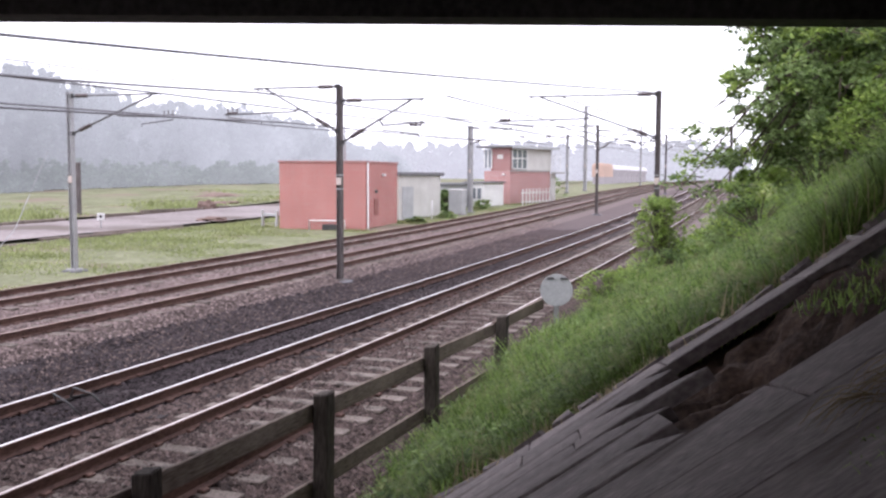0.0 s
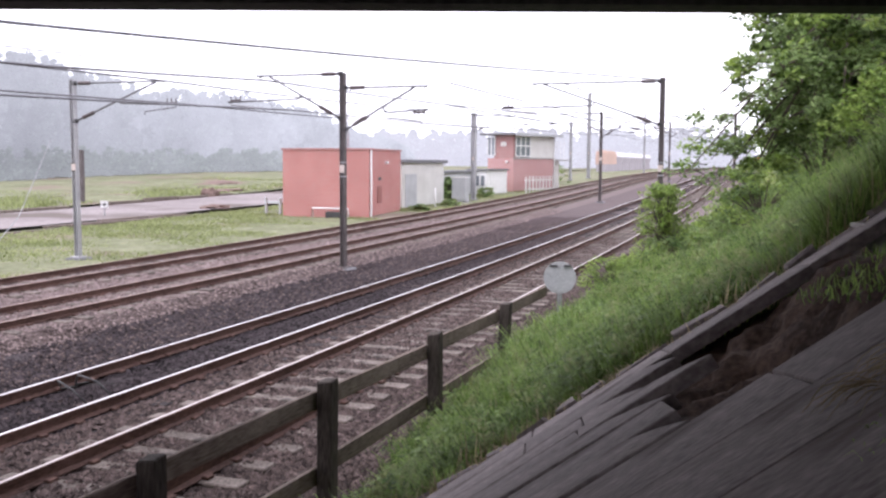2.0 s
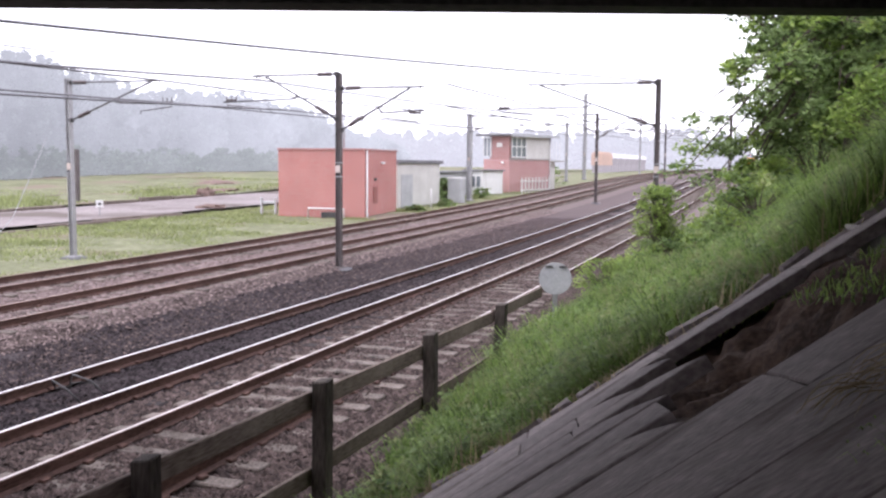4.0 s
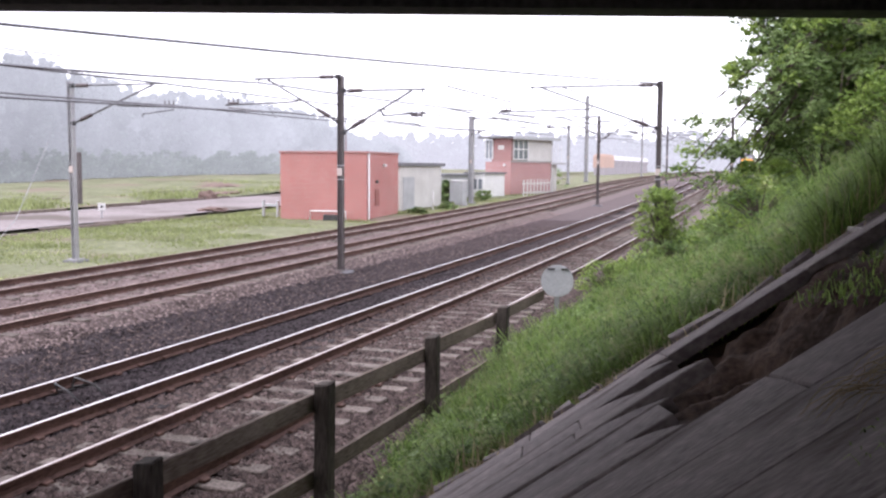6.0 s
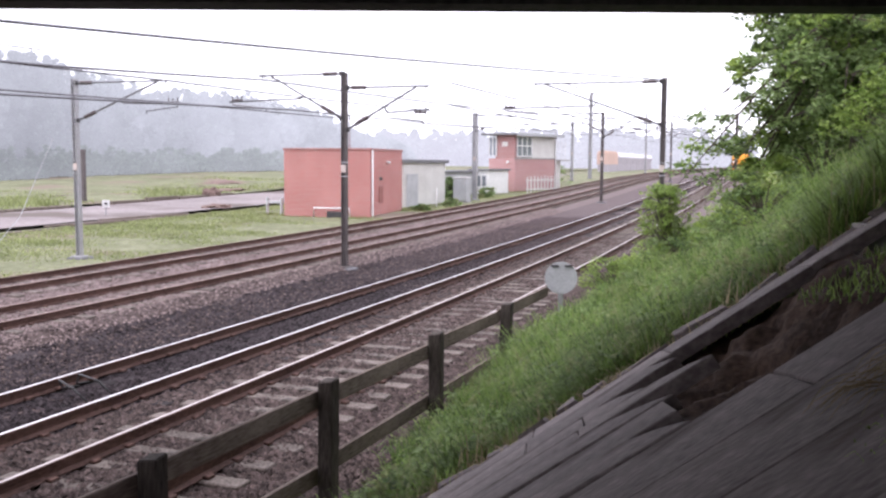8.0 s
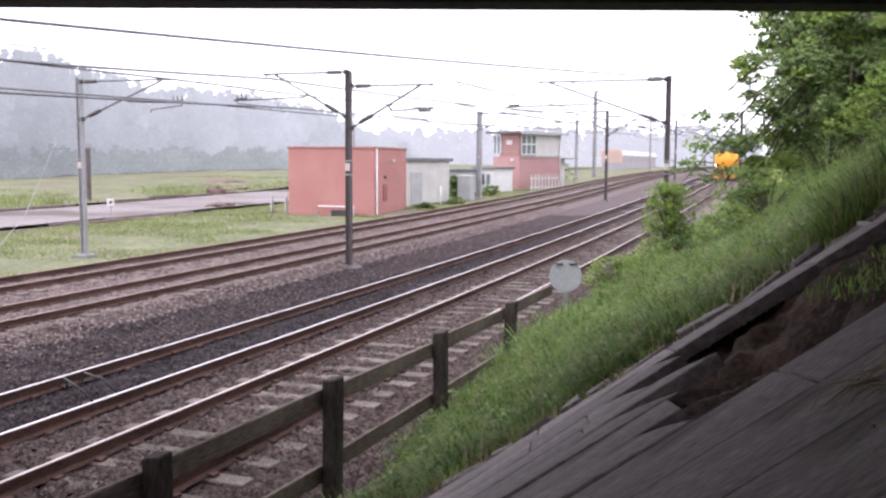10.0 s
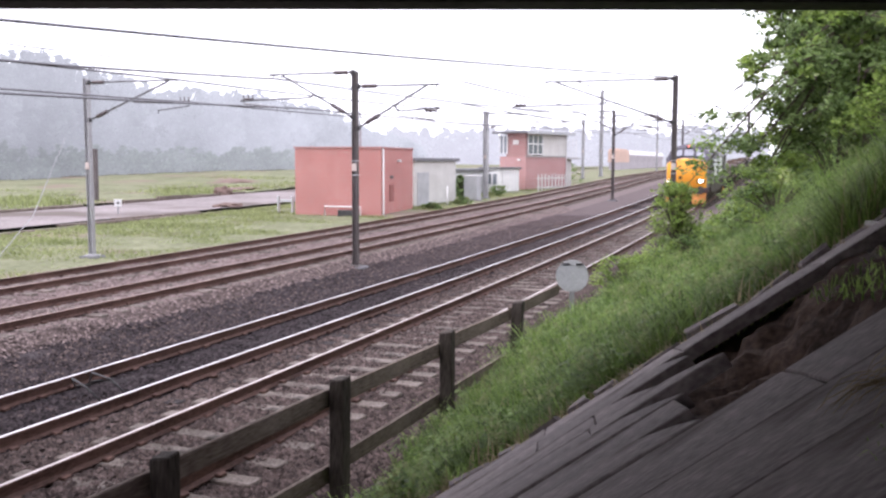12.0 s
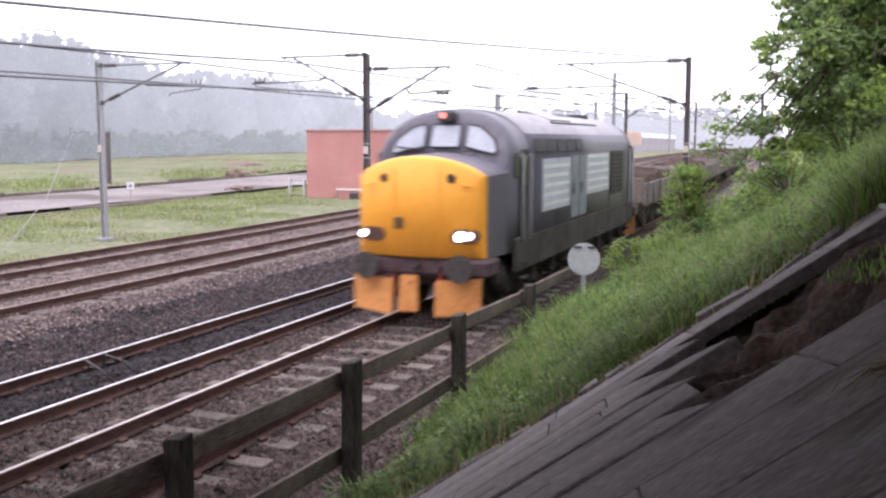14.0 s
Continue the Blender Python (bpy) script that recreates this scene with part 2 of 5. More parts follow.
def sweep(bm, points, radius, sides=6, m=0, caps=True):
    """A tube along points; radius may be one number or one a point."""
    pts = [Vector(p) for p in points]
    rad = radius if isinstance(radius, (list, tuple)) else [radius] * len(pts)
    rings = []
    for i, p in enumerate(pts):
        d = (pts[min(i + 1, len(pts) - 1)] - pts[max(i - 1, 0)]).normalized()
        a = d.orthogonal().normalized() if abs(d.z) > 0.95 else d.cross(Vector((0, 0, 1))).normalized()
        b = d.cross(a)
        rings.append([bm.verts.new(p + (a * math.cos(6.2832 * k / sides) + b * math.sin(6.2832 * k / sides)) * rad[i]) for k in range(sides)])
    for r, s in zip(rings, rings[1:]):
        for k in range(sides):
            f = bm.faces.new((r[k], r[(k + 1) % sides], s[(k + 1) % sides], s[k]))
            f.smooth, f.material_index = sides > 5, m
    if caps and sides > 2:
        for r in (rings[0][::-1], rings[-1]):
            bm.faces.new(r).material_index = m


def extrude_x(bm, outline, x0, x1, m=0):
    """A prism along x from an outline of (y, z)."""
    a = [bm.verts.new((x0, y, z)) for y, z in outline]
    b = [bm.verts.new((x1, y, z)) for y, z in outline]
    n = len(outline)
    for k in range(n):
        bm.faces.new((a[k], a[(k + 1) % n], b[(k + 1) % n], b[k])).material_index = m
    bm.faces.new(a[::-1]).material_index = m
    bm.faces.new(b).material_index = m


def mesh_of(name, bm, mats):
    bmesh.ops.recalc_face_normals(bm, faces=bm.faces)
    me = bpy.data.meshes.new(name)
    bm.to_mesh(me)
    bm.free()
    for m in mats if isinstance(mats, (list, tuple)) else [mats]:
        me.materials.append(m)
    return me


def part(name, bm, mats, parent=None, label="", kind=""):
    ob = new(name, mesh_of(name, bm, mats))
    ob.parent = parent
    return tagged(ob, label=label, kind=kind)


def thing(name, m, label, category, group="", kind=""):
    ob = new(name)
    ob.empty_display_size = 0.2
    ob.matrix_world = m
    return tagged(ob, label, category, group, kind)


def one(name, bm, mats, label, category, group="", kind="", at=None):
    ob = part(name, bm, mats)
    if at is not None:
        ob.matrix_world = at
    return tagged(ob, label, category, group, kind)


def from_arrays(name, verts, faces, mats, index=None):
    me = bpy.data.meshes.new(name)
    me.from_pydata(verts, [], faces)
    for m in mats if isinstance(mats, (list, tuple)) else [mats]:
        me.materials.append(m)
    if index is not None:
        me.polygons.foreach_set("material_index", index)
    me.update()
    return new(name, me)


def piece(name, mesh, parent, m):
    ob = new(name, mesh)
    ob.parent = parent
    ob.matrix_basis = m
    return ob


# ---- the lie of the line: nearly straight, climbing away from the bridge ----
def rise(x):
    """Height of the rail heads over those at the bridge."""
    x = max(x, 0)
    return 1.35e-4 * x * x if x < 90 else 1.0935 + 1.3 * (1 - math.exp(-(x - 90) * 0.0187))


def lat(x, y):
    """Where the strip that lies y metres across at the bridge runs at x."""
    if y <= 14.7:
        k = 0.007 - 0.006 * min(max((y - 9.7) / 4.3, 0), 1)
    else:
        k = 0.001 + 0.007 * min((y - 14.7) / 3.8, 1)
    return y - k * min(max(x, 0), 200)


XS = [-60 + 4 * i for i in range(55)] + [160 + 12 * i for i in range(30)]
RAILS = {"near": (5.62, 7.06), "second": (8.31, 9.72), "third": (13.99, 15.44), "far": (17.80, 19.26)}


def strip(name, profile, mats, kind="structure", label="", category="", jitter=0.0, index=None, xs=XS):
    """A sheet along the line with a cross profile of (y, z)."""
    verts, faces, idx = [], [], []
    n = len(profile)
    for x in xs:
        for y, z in profile:
            verts.append((x, lat(x, y), rise(x) + z + (noise.noise((x * 0.9, y * 1.7, 3)) * jitter if jitter else 0)))
    for i in range(len(xs) - 1):
        for k in range(n - 1):
            a = i * n + k
            faces.append((a, a + n, a + n + 1, a + 1))
            idx.append(index[k] if index else 0)
    ob = from_arrays(name, verts, faces, mats, idx)
    for p in ob.data.polygons:
        p.use_smooth = True
    return tagged(ob, label, category, "", kind)


# ---- ground ----
# cross profile of the ballast: metres across, height under the rail heads
BED = [(2.9, -0.62), (3.6, -0.36), (4.6, -0.26), (5.3, -0.2), (6.3, -0.19), (7.3, -0.2), (7.7, -0.23), (8.1, -0.2), (9.0, -0.19), (9.95, -0.22), (10.6, -0.33), (11.6, -0.42), (12.4, -0.42), (12.9, -0.36), (13.5, -0.20), (14.7, -0.18), (15.8, -0.2), (16.6, -0.26), (17.4, -0.2), (18.5, -0.19), (19.7, -0.22), (20.3, -0.36), (20.9, -0.60)]


def bed_z(y):
    for (a, p), (b, q) in zip(BED, BED[1:]):
        if a <= y <= b:
            return p + (q - p) * (y - a) / (b - a)
    return -0.6


def build_ground():
    ys = [-3000, -400, -60, -8.2, 2.6, 3.4, 22.0, 26, 60, 200, 900, 4000]
    xs = [-3000, -300, -60, 0, 15, 30, 45, 60, 75, 90, 110, 130, 160, 200, 260, 400, 900, 4500]
    verts = [(x, y, rise(x) - 0.64) for x in xs for y in ys]
    n = len(ys)
    faces = [(i * n + k, (i + 1) * n + k, (i + 1) * n + k + 1, i * n + k + 1) for i in range(len(xs) - 1) for k in range(n - 1)]
    tagged(from_arrays("ground", verts, faces, M_MEADOW), "rough grass ground with bare brown patches", "ground", "", "structure")
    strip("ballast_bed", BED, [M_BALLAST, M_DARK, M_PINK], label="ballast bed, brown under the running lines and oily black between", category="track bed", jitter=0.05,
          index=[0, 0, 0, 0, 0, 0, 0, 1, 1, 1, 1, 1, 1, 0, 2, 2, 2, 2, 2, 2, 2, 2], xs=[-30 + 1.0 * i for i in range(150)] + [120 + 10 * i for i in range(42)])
    strip("grass_verge", [(20.6, -0.56), (21.4, -0.40), (24.5, -0.40), (28, -0.42), (31, -0.46), (34.2, -0.58)], M_MEADOW, label="rough pale grass verge beside the far line", category="grass", jitter=0.16, xs=[-30 + 2 * i for i in range(110)])
    # the yard: worn hardstanding behind the verge
    verts, faces = [], []
    xr = [-40 + 4 * i for i in range(50)]
    for x in xr:
        for k in range(7):
            y = 36.8 - 0.055 * (x - 30) + k * (9.2 + 0.02 * (x - 30)) / 6
            verts.append((x, y, rise(x) - 0.44 + noise.noise((x * 0.2, y * 0.3, 8)) * 0.06))
    faces = [(i * 7 + k, (i + 1) * 7 + k, (i + 1) * 7 + k + 1, i * 7 + k + 1) for i in range(len(xr) - 1) for k in range(6)]
    tagged(from_arrays("yard", verts, faces, M_ROAD), "pale dusty hardstanding of the goods yard", "yard", "", "structure")


build_ground()

# ---- tracks ----
RAIL_OUT = [(-0.07, -0.16), (0.07, -0.16), (0.07, -0.148), (0.012, -0.125), (0.012, -0.045), (0.036, -0.035), (0.036, -0.006), (0.028, -0.001), (0.021, 0), (-0.021, 0), (-0.028, -0.001), (-0.036, -0.006), (-0.036, -0.035), (-0.012, -0.045), (-0.012, -0.125), (-0.07, -0.148)]


def build_rail(y, head, parent):
    xs = [-30 + 2.5 * i for i in range(60)] + [120 + 8 * i for i in range(40)]
    verts, faces, idx = [], [], []
    n = len(RAIL_OUT)
    for x in xs:
        c = lat(x, y)
        verts += [(x, c + a, b + rise(x)) for a, b in RAIL_OUT]
    for i in range(len(xs) - 1):
        for k in range(n):
            faces.append((i * n + k, i * n + (k + 1) % n, (i + 1) * n + (k + 1) % n, (i + 1) * n + k))
            idx.append(1 if k == 8 else 0)
    ob = from_arrays("rail", verts, faces, [M_RUST, head], idx)
    ob.parent = parent
    return ob


def sleeper_mesh(m):
    bm = bmesh.new()
    box(bm, -0.125, -1.25, -0.30, 0.125, 1.25, -0.155, 0.015)
    return mesh_of("sleeper", bm, m)


def build_track(key, head, sleeper, label, x0, x1):
    y0, y1 = RAILS[key]
    tr = thing("railway_track", pose(0, 0, 0), label, "railway track", "tracks of the line", "structure")
    build_rail(y0, head, tr)
    build_rail(y1, head, tr)
    me, c = sleeper_mesh(sleeper), (y0 + y1) / 2
    chair = bmesh.new()
    for s in (-1, 1):
        for t in (-1, 1):
            box(chair, -0.06, s * 0.72 + t * 0.1 - 0.045, -0.157, 0.06, s * 0.72 + t * 0.1 + 0.045, -0.115, 0.01)
    cm = mesh_of("rail_chair", chair, M_RUST)
    rng = random.Random(key)
    far_v, far_f, x, i = [], [], x0, 0
    while x < 200:
        a = math.atan2(lat(x + 0.5, c) - lat(x - 0.5, c), 1)
        m = pose(x + rng.uniform(-0.03, 0.03), lat(x, c) + rng.uniform(-0.03, 0.03), rise(x) - (0.035 if key == "second" else 0) + rng.uniform(-0.012, 0.006), 0, 0, math.degrees(a) + rng.uniform(-0.8, 0.8))
        if x < x1:
            s = piece("sleeper", me, tr, m)
            piece("rail_chair", cm, s, pose(0, 0, 0.03 if key == "second" else 0))
        else:
            o = len(far_v)
            far_v += [m @ v.co for v in me.vertices]
            far_f += [tuple(v + o for v in p.vertices) for p in me.polygons]
        x += 0.65
    ob = from_arrays("sleepers_beyond", far_v, far_f, sleeper)
    ob.parent = tr
    tagged(ob, kind="stuff")


build_track("near", M_HEAD_N, M_SLEEPER, "nearest track with one bright rail and worn sleepers", -4, 48)
build_track("second", M_HEAD, M_SLEEPER_D, "track with polished rails on oil-black ballast", -4, 48)
build_track("third", M_HEAD_D, M_SLEEPER, "rusty track on dusty pinkish ballast", 6, 60)
build_track("far", M_HEAD_D, M_SLEEPER, "farthest rusty track beside the grass verge", 6, 60)


def build_stones(name, m, y0, y1, x0, x1, count, z, label):
    rng = random.Random(name + str(y0))
    verts, faces = [], []
    for _ in range(count):
        x = x0 + (x1 - x0) * rng.random() ** 1.5
        y = rng.uniform(y0, y1)
        s = rng.uniform(0.022, 0.05)
        o = len(verts)
        zz = rise(x) + z(y) + noise.noise((x * 0.9, y * 1.7, 3)) * 0.05
        pts = [Vector((rng.uniform(-1, 1), rng.uniform(-1, 1), rng.uniform(-0.6, 0.6))).normalized() * s * rng.uniform(0.7, 1.25) for _ in range(4)]
        yy = lat(x, y)
        top = Vector((rng.uniform(-0.4, 0.4), rng.uniform(-0.4, 0.4), 0.9)) * s
        ring = [Vector((math.cos(a), math.sin(a), rng.uniform(-0.3, 0.3))) * s * rng.uniform(0.75, 1.3) for a in (0.3, 1.6, 2.9, 4.2, 5.3)]
        for v in [top] + ring:
            verts.append((x + v.x, yy + v.y, zz + v.z))
        faces += [(o, o + 1 + k, o + 1 + (k + 1) % 5) for k in range(5)]
    tagged(from_arrays(name, verts, faces, m), label, "ballast", "", "stuff")


build_stones("ballast_stones", M_STONE, 3.7, 8.2, 4, 40, 60000, lambda y: bed_z(y) + 0.012, "loose brown ballast stones along the near track")
build_stones("ballast_stones", M_STONE_D, 8.2, 12.9, 8, 55, 42000, lambda y: bed_z(y) + 0.012, "oil-blackened ballast stones between the pairs of tracks")
build_stones("ballast_stones", M_STONE, 10.8, 13.4, 8, 50, 5000, lambda y: bed_z(y) + 0.02, "brown ballast stones strewn over the oily ones")
build_stones("ballast_stones", M_STONE_P, 12.8, 20.2, 9, 60, 44000, lambda y: bed_z(y) + 0.012, "dusty pinkish ballast stones along the far tracks")


# ---- the bridge: skewed deck overhead, paved slope below, grass bank beyond ----
SKEW = radians(19.07)
AX = Vector((math.cos(SKEW), math.sin(SKEW), 0))      # away from the camera
RT = Vector((math.sin(SKEW), -math.cos(SKEW), 0))     # along the deck's edge, up the bank
FOOT, RISE = 3.3, 0.69


def bank_z(y):
    return RISE * (FOOT - y)


def swell(x, y):
    """The bank's foot swells out past the fence beyond the bridge."""
    s, t = min(max((x - 7.8) / 2.4, 0), 1), min(max((y - 0.8) / 2.2, 0), 1)
    return 0.40 * s * s * (3 - 2 * s) * t


def build_bridge():
    deck = thing("bridge_deck", pose(0, 0, 0), "dark concrete road bridge deck seen from below", "bridge", "", "structure")
    bm = bmesh.new()
    z0, d1 = 4.300, 7.7
    def slab(d0, d1, r0, r1, za, zb):
        vs = []
        for zz in (za, zb):
            for d, r in ((d0, r0), (d1, r0), (d1, r1), (d0, r1)):
                p = AX * d + RT * r
                vs.append(bm.verts.new((p.x, p.y, zz)))
        for q in ((3, 2, 1, 0), (4, 5, 6, 7), (0, 1, 5, 4), (1, 2, 6, 5), (2, 3, 7, 6), (3, 0, 4, 7)):
            bm.faces.new([vs[i] for i in q])
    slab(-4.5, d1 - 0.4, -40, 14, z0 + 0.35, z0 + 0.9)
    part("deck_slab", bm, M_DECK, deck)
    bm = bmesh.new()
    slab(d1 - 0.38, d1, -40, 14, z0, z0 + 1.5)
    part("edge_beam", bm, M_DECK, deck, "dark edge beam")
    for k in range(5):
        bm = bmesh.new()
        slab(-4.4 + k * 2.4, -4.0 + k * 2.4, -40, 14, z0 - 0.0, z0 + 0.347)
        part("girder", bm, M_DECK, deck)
    bm = bmesh.new()
    slab(-4.5, d1 - 1.5, 6.4, 7.0, 3.0, z0 + 0.347)
    one("wall_abutment", bm, M_CONC, "grey concrete abutment wall under the bridge", "wall", kind="structure")
    # a pier on the far side closes the span
    bm = bmesh.new()
    slab(-4.5, d1 - 1.5, -40, -39, -0.62, z0 + 0.347)
    one("wall_far_abutment", bm, M_CONC, "grey concrete far abutment wall", "wall", kind="structure")


build_bridge()


def build_bank():
    verts, faces, idx = [], [], []
    xs = [-14 + 1.2 * i for i in range(60)] + [58 + 8 * i for i in range(40)]
    ys = [FOOT + 0.5, FOOT, 2.9, 2.4, 1.8, 1.2, 0.6, 0, -0.7, -1.4, -2.2, -3, -4, -5.2, -6, -9, -16]
    for x in xs:
        for y in ys:
            base = -0.5 if y > FOOT else min(bank_z(y), 5.4)
            w = 1 if y < FOOT - 0.2 else 0.2
            if y == FOOT:
                base = -0.16
            under = x * AX.x + y * AX.y < EDGE + 0.1
            verts.append((x, lat(x, y), rise(x) + base + swell(x, y) - (0.42 if under else 0.05) + w * noise.noise((x * 0.35, y * 0.6, 5)) * 0.16))
    n = len(ys)
    for i in range(len(xs) - 1):
        for k in range(n - 1):
            faces.append((i * n + k, i * n + k + 1, (i + 1) * n + k + 1, (i + 1) * n + k))
            idx.append(1 if xs[i] * AX.x + ys[k] * AX.y < EDGE + 0.35 else 0)
    ob = from_arrays("embankment", verts, faces, [M_GRASS_G, M_EARTH], idx)
    for p in ob.data.polygons:
        p.use_smooth = True
    tagged(ob, "grassed earth embankment that rises from the track to the road", "embankment", "", "structure")


EDGE = 6.55   # distance of the paving's edge along the view
build_bank()
UP = (RT + Vector((0, 0, RISE * -RT.y))).normalized()
SIDE = AX + Vector((0, 0, -RISE * AX.y))
SIDE = (SIDE - UP * SIDE.dot(UP)).normalized()
NRM = UP.cross(SIDE).normalized()
NRM = -NRM if NRM.z < 0 else NRM
PAVE0 = AX * EDGE
PAVE0 = Vector((PAVE0.x, PAVE0.y, bank_z(PAVE0.y) + 0.05))


def on_slope(u, v, h=0.0):
    """A place on the paved slope: u metres up it, v metres in from its outer edge."""
    return PAVE0 + UP * u - SIDE * v + NRM * h


def build_paving():
    pav = thing("pavement", pose(0, 0, 0), "grey concrete slabs paving the slope under the bridge, some broken away", "paving", "", "structure")
    rng = random.Random(4)
    rot = Matrix((UP, -SIDE, NRM)).transposed().to_4x4()
    if rot.determinant() < 0:
        rot = Matrix((UP, SIDE, NRM)).transposed().to_4x4() @ Matrix.Diagonal((1, -1, 1, 1))

    def slab(u0, u1, v0, v1, cut=0.0, tilt=0.18, lift=0.0):
        """One slab; cut slants its upper end, which is then broken."""
        bm = bmesh.new()
        g = 0.003
        pts = [(u0 + g, v0 + g), (u1 - g - cut, v0 + g), (u1 - g - cut * 0.42, v0 * 0.55 + v1 * 0.45), (u1 - g, v1 - g), (u0 + g, v1 - g)]
        c = Vector(((u0 + u1) / 2, (v0 + v1) / 2, 0))
        top = [bm.verts.new(Vector((u, v, 0)) - c + Vector((rng.uniform(-1, 1), rng.uniform(-1, 1), 0)) * 0.004) for u, v in pts]
        low = [bm.verts.new(q.co + Vector((0, 0, -0.085))) for q in top]
        n = len(pts)
        f = bm.faces.new(top)
        bm.faces.new(low[::-1])
        for k in range(n):
            bm.faces.new((top[k], low[k], low[(k + 1) % n], top[(k + 1) % n]))
        bmesh.ops.bevel(bm, geom=list(f.edges), offset=0.007, segments=1, affect="EDGES")
        m = Matrix.Translation(on_slope(c.x, c.y, lift)) @ Matrix((UP, -SIDE, NRM)).transposed().to_4x4() @ pose(0, 0, 0, rng.uniform(-tilt, tilt), rng.uniform(-tilt, tilt), rng.uniform(-0.3, 0.3))
        piece("paving_slab", mesh_of("paving_slab", bm, M_SLAB), pav, m)

    rows = [(-0.02, 0.46, 9), (0.46, 0.93, 1.78), (0.93, 1.36, 1.5), (1.36, 1.72, 1.86), (1.72, 2.12, 1.56), (2.12, 2.58, 1.66), (2.58, 3.0, 1.5)]
    v = 3.0
    while v < 9.5:
        rows.append((v, v + 0.6, 9))
        v += 0.6
    for j, (v0, v1, end) in enumerate(rows):
        u = -2.4 - (j % 3) * 0.35
        while u < (3.9 if j == 0 else 2.9):
            u1 = u + 1.05 + (j % 2) * 0.1
            if end < 9 and u1 >= end - 0.12:
                if u < end - 0.25:
                    slab(u, end, v0, v1, cut=rng.uniform(0.22, 0.36), tilt=1.4, lift=0.01)
                break
            slab(u, u1, v0, v1)
            u = u1
    # broken kerb along the outer edge of the paving
    u = -2.2
    while u < 4.1:
        ln = rng.uniform(0.16, 0.5)
        bm = bmesh.new()
        box(bm, -ln / 2, -0.06, -0.1, ln / 2, 0.06, 0.0, 0.014)
        for q in bm.verts:
            q.co += Vector((rng.uniform(-1, 1), rng.uniform(-1, 1), rng.uniform(-1, 1))) * 0.014
        piece("kerb_stone", mesh_of("kerb_stone", bm, M_SLAB), pav, Matrix.Translation(on_slope(u + ln / 2, -0.1 + rng.uniform(-0.04, 0.04), 0.02 + rng.uniform(-0.02, 0.03))) @ Matrix((UP, -SIDE, NRM)).transposed().to_4x4() @ pose(0, 0, 0, rng.uniform(-8, 8), rng.uniform(-5, 5), rng.uniform(-8, 8)))
        u += ln + rng.uniform(0.01, 0.09)
    # bare earth washed out under the broken slabs
    verts, nu, nv = [], 90, 60
    for i in range(nu):
        for k in range(nv):
            u, v = -2.6 + 5.7 * i / (nu - 1), 0.40 + 3.2 * k / (nv - 1)
            dip = 0.13 + 0.20 * math.exp(-((u - 2.0) / 0.5) ** 2 - ((v - 1.7) / 0.9) ** 2)
            dip -= 0.06 * min(max((u - 2.35) / 0.6, 0), 1)
            verts.append(on_slope(u, v, -dip + 0.09 * noise.noise((u * 4, v * 4, 9)) + 0.06 * noise.noise((u * 11, v * 11, 2))))
    faces = [(i * nv + k, (i + 1) * nv + k, (i + 1) * nv + k + 1, i * nv + k + 1) for i in range(nu - 1) for k in range(nv - 1)]
    ob = from_arrays("washed_out_earth", verts, faces, M_EARTH)
    for p in ob.data.polygons:
        p.use_smooth = True
    tagged(ob, "dark brown earth bared where slabs have broken away", "earth", "", "structure")
    # ledge at the head of the slope
    bm = bmesh.new()
    vs = []
    for zz in (2.36, 2.72):
        for d, r in ((-4, 2.80), (6.6, 2.80), (6.6, 6.4), (-4, 6.4)):
            if d < 0:
                r = r + 1.0
            p = AX * d + RT * r
            vs.append(bm.verts.new((p.x, p.y, zz)))
    for q in ((3, 2, 1, 0), (4, 5, 6, 7), (0, 1, 5, 4), (1, 2, 6, 5), (2, 3, 7, 6), (3, 0, 4, 7)):
        bm.faces.new([vs[i] for i in q])
    one("bridge_ledge", bm, M_CONC, "pale concrete ledge at the head of the paved slope", "ledge", kind="structure")


build_paving()


# ---- fence ----
def build_fence():
    fence = thing("fence", pose(0, 0, 0), "weathered post and rail timber fence along the line", "fence", "", "structure")
    xs = [0.05, 2.67, 5.29, 7.75, 10.4, 12.97, 15.6]
    rng = random.Random(2)
    bm = bmesh.new()
    box(bm, -0.075, -0.075, -0.6, 0.075, 0.075, 1.0, 0.012)
    for v in bm.verts:
        if v.co.z > 0.9:
            v.co.z += -v.co.y * 0.15 + v.co.x * 0.1
    pm = mesh_of("fence_post", bm, M_POST)

    def yf(x):
        return 3.79 - 0.04 * (x - 7.75)

    for x in xs[:-1]:
        piece("fence_post", pm, fence, pose(x, yf(x), 0.15, rng.uniform(-2, 2), rng.uniform(-2, 2), rng.uniform(-4, 4)))
    for a, b in zip(xs, xs[1:]):
        for z in (0.86, 0.2):
            bm = bmesh.new()
            box(bm, 0, -0.02, -0.085, b - a, 0.02, 0.085, 0.008)
            d = rng.uniform(-0.03, 0.03)
            part("fence_board", bm, M_WOOD, fence).matrix_basis = pose(a, yf(a) + 0.1, z + 0.1 + d, 0, math.degrees(-math.atan2(rng.uniform(-0.03, 0.03), b - a)), math.degrees(math.atan2(yf(b) - yf(a), b - a)))


build_fence()


# ---- overhead line ----
def prism(bm, corners, z0, z1):
    a = [bm.verts.new((x, y, z0)) for x, y in corners]
    b = [bm.verts.new((x, y, z1)) for x, y in corners]
    n = len(corners)
    for k in range(n):
        bm.faces.new((a[k], a[(k + 1) % n], b[(k + 1) % n], b[k]))
    bm.faces.new(a[::-1])
    bm.faces.new(b)


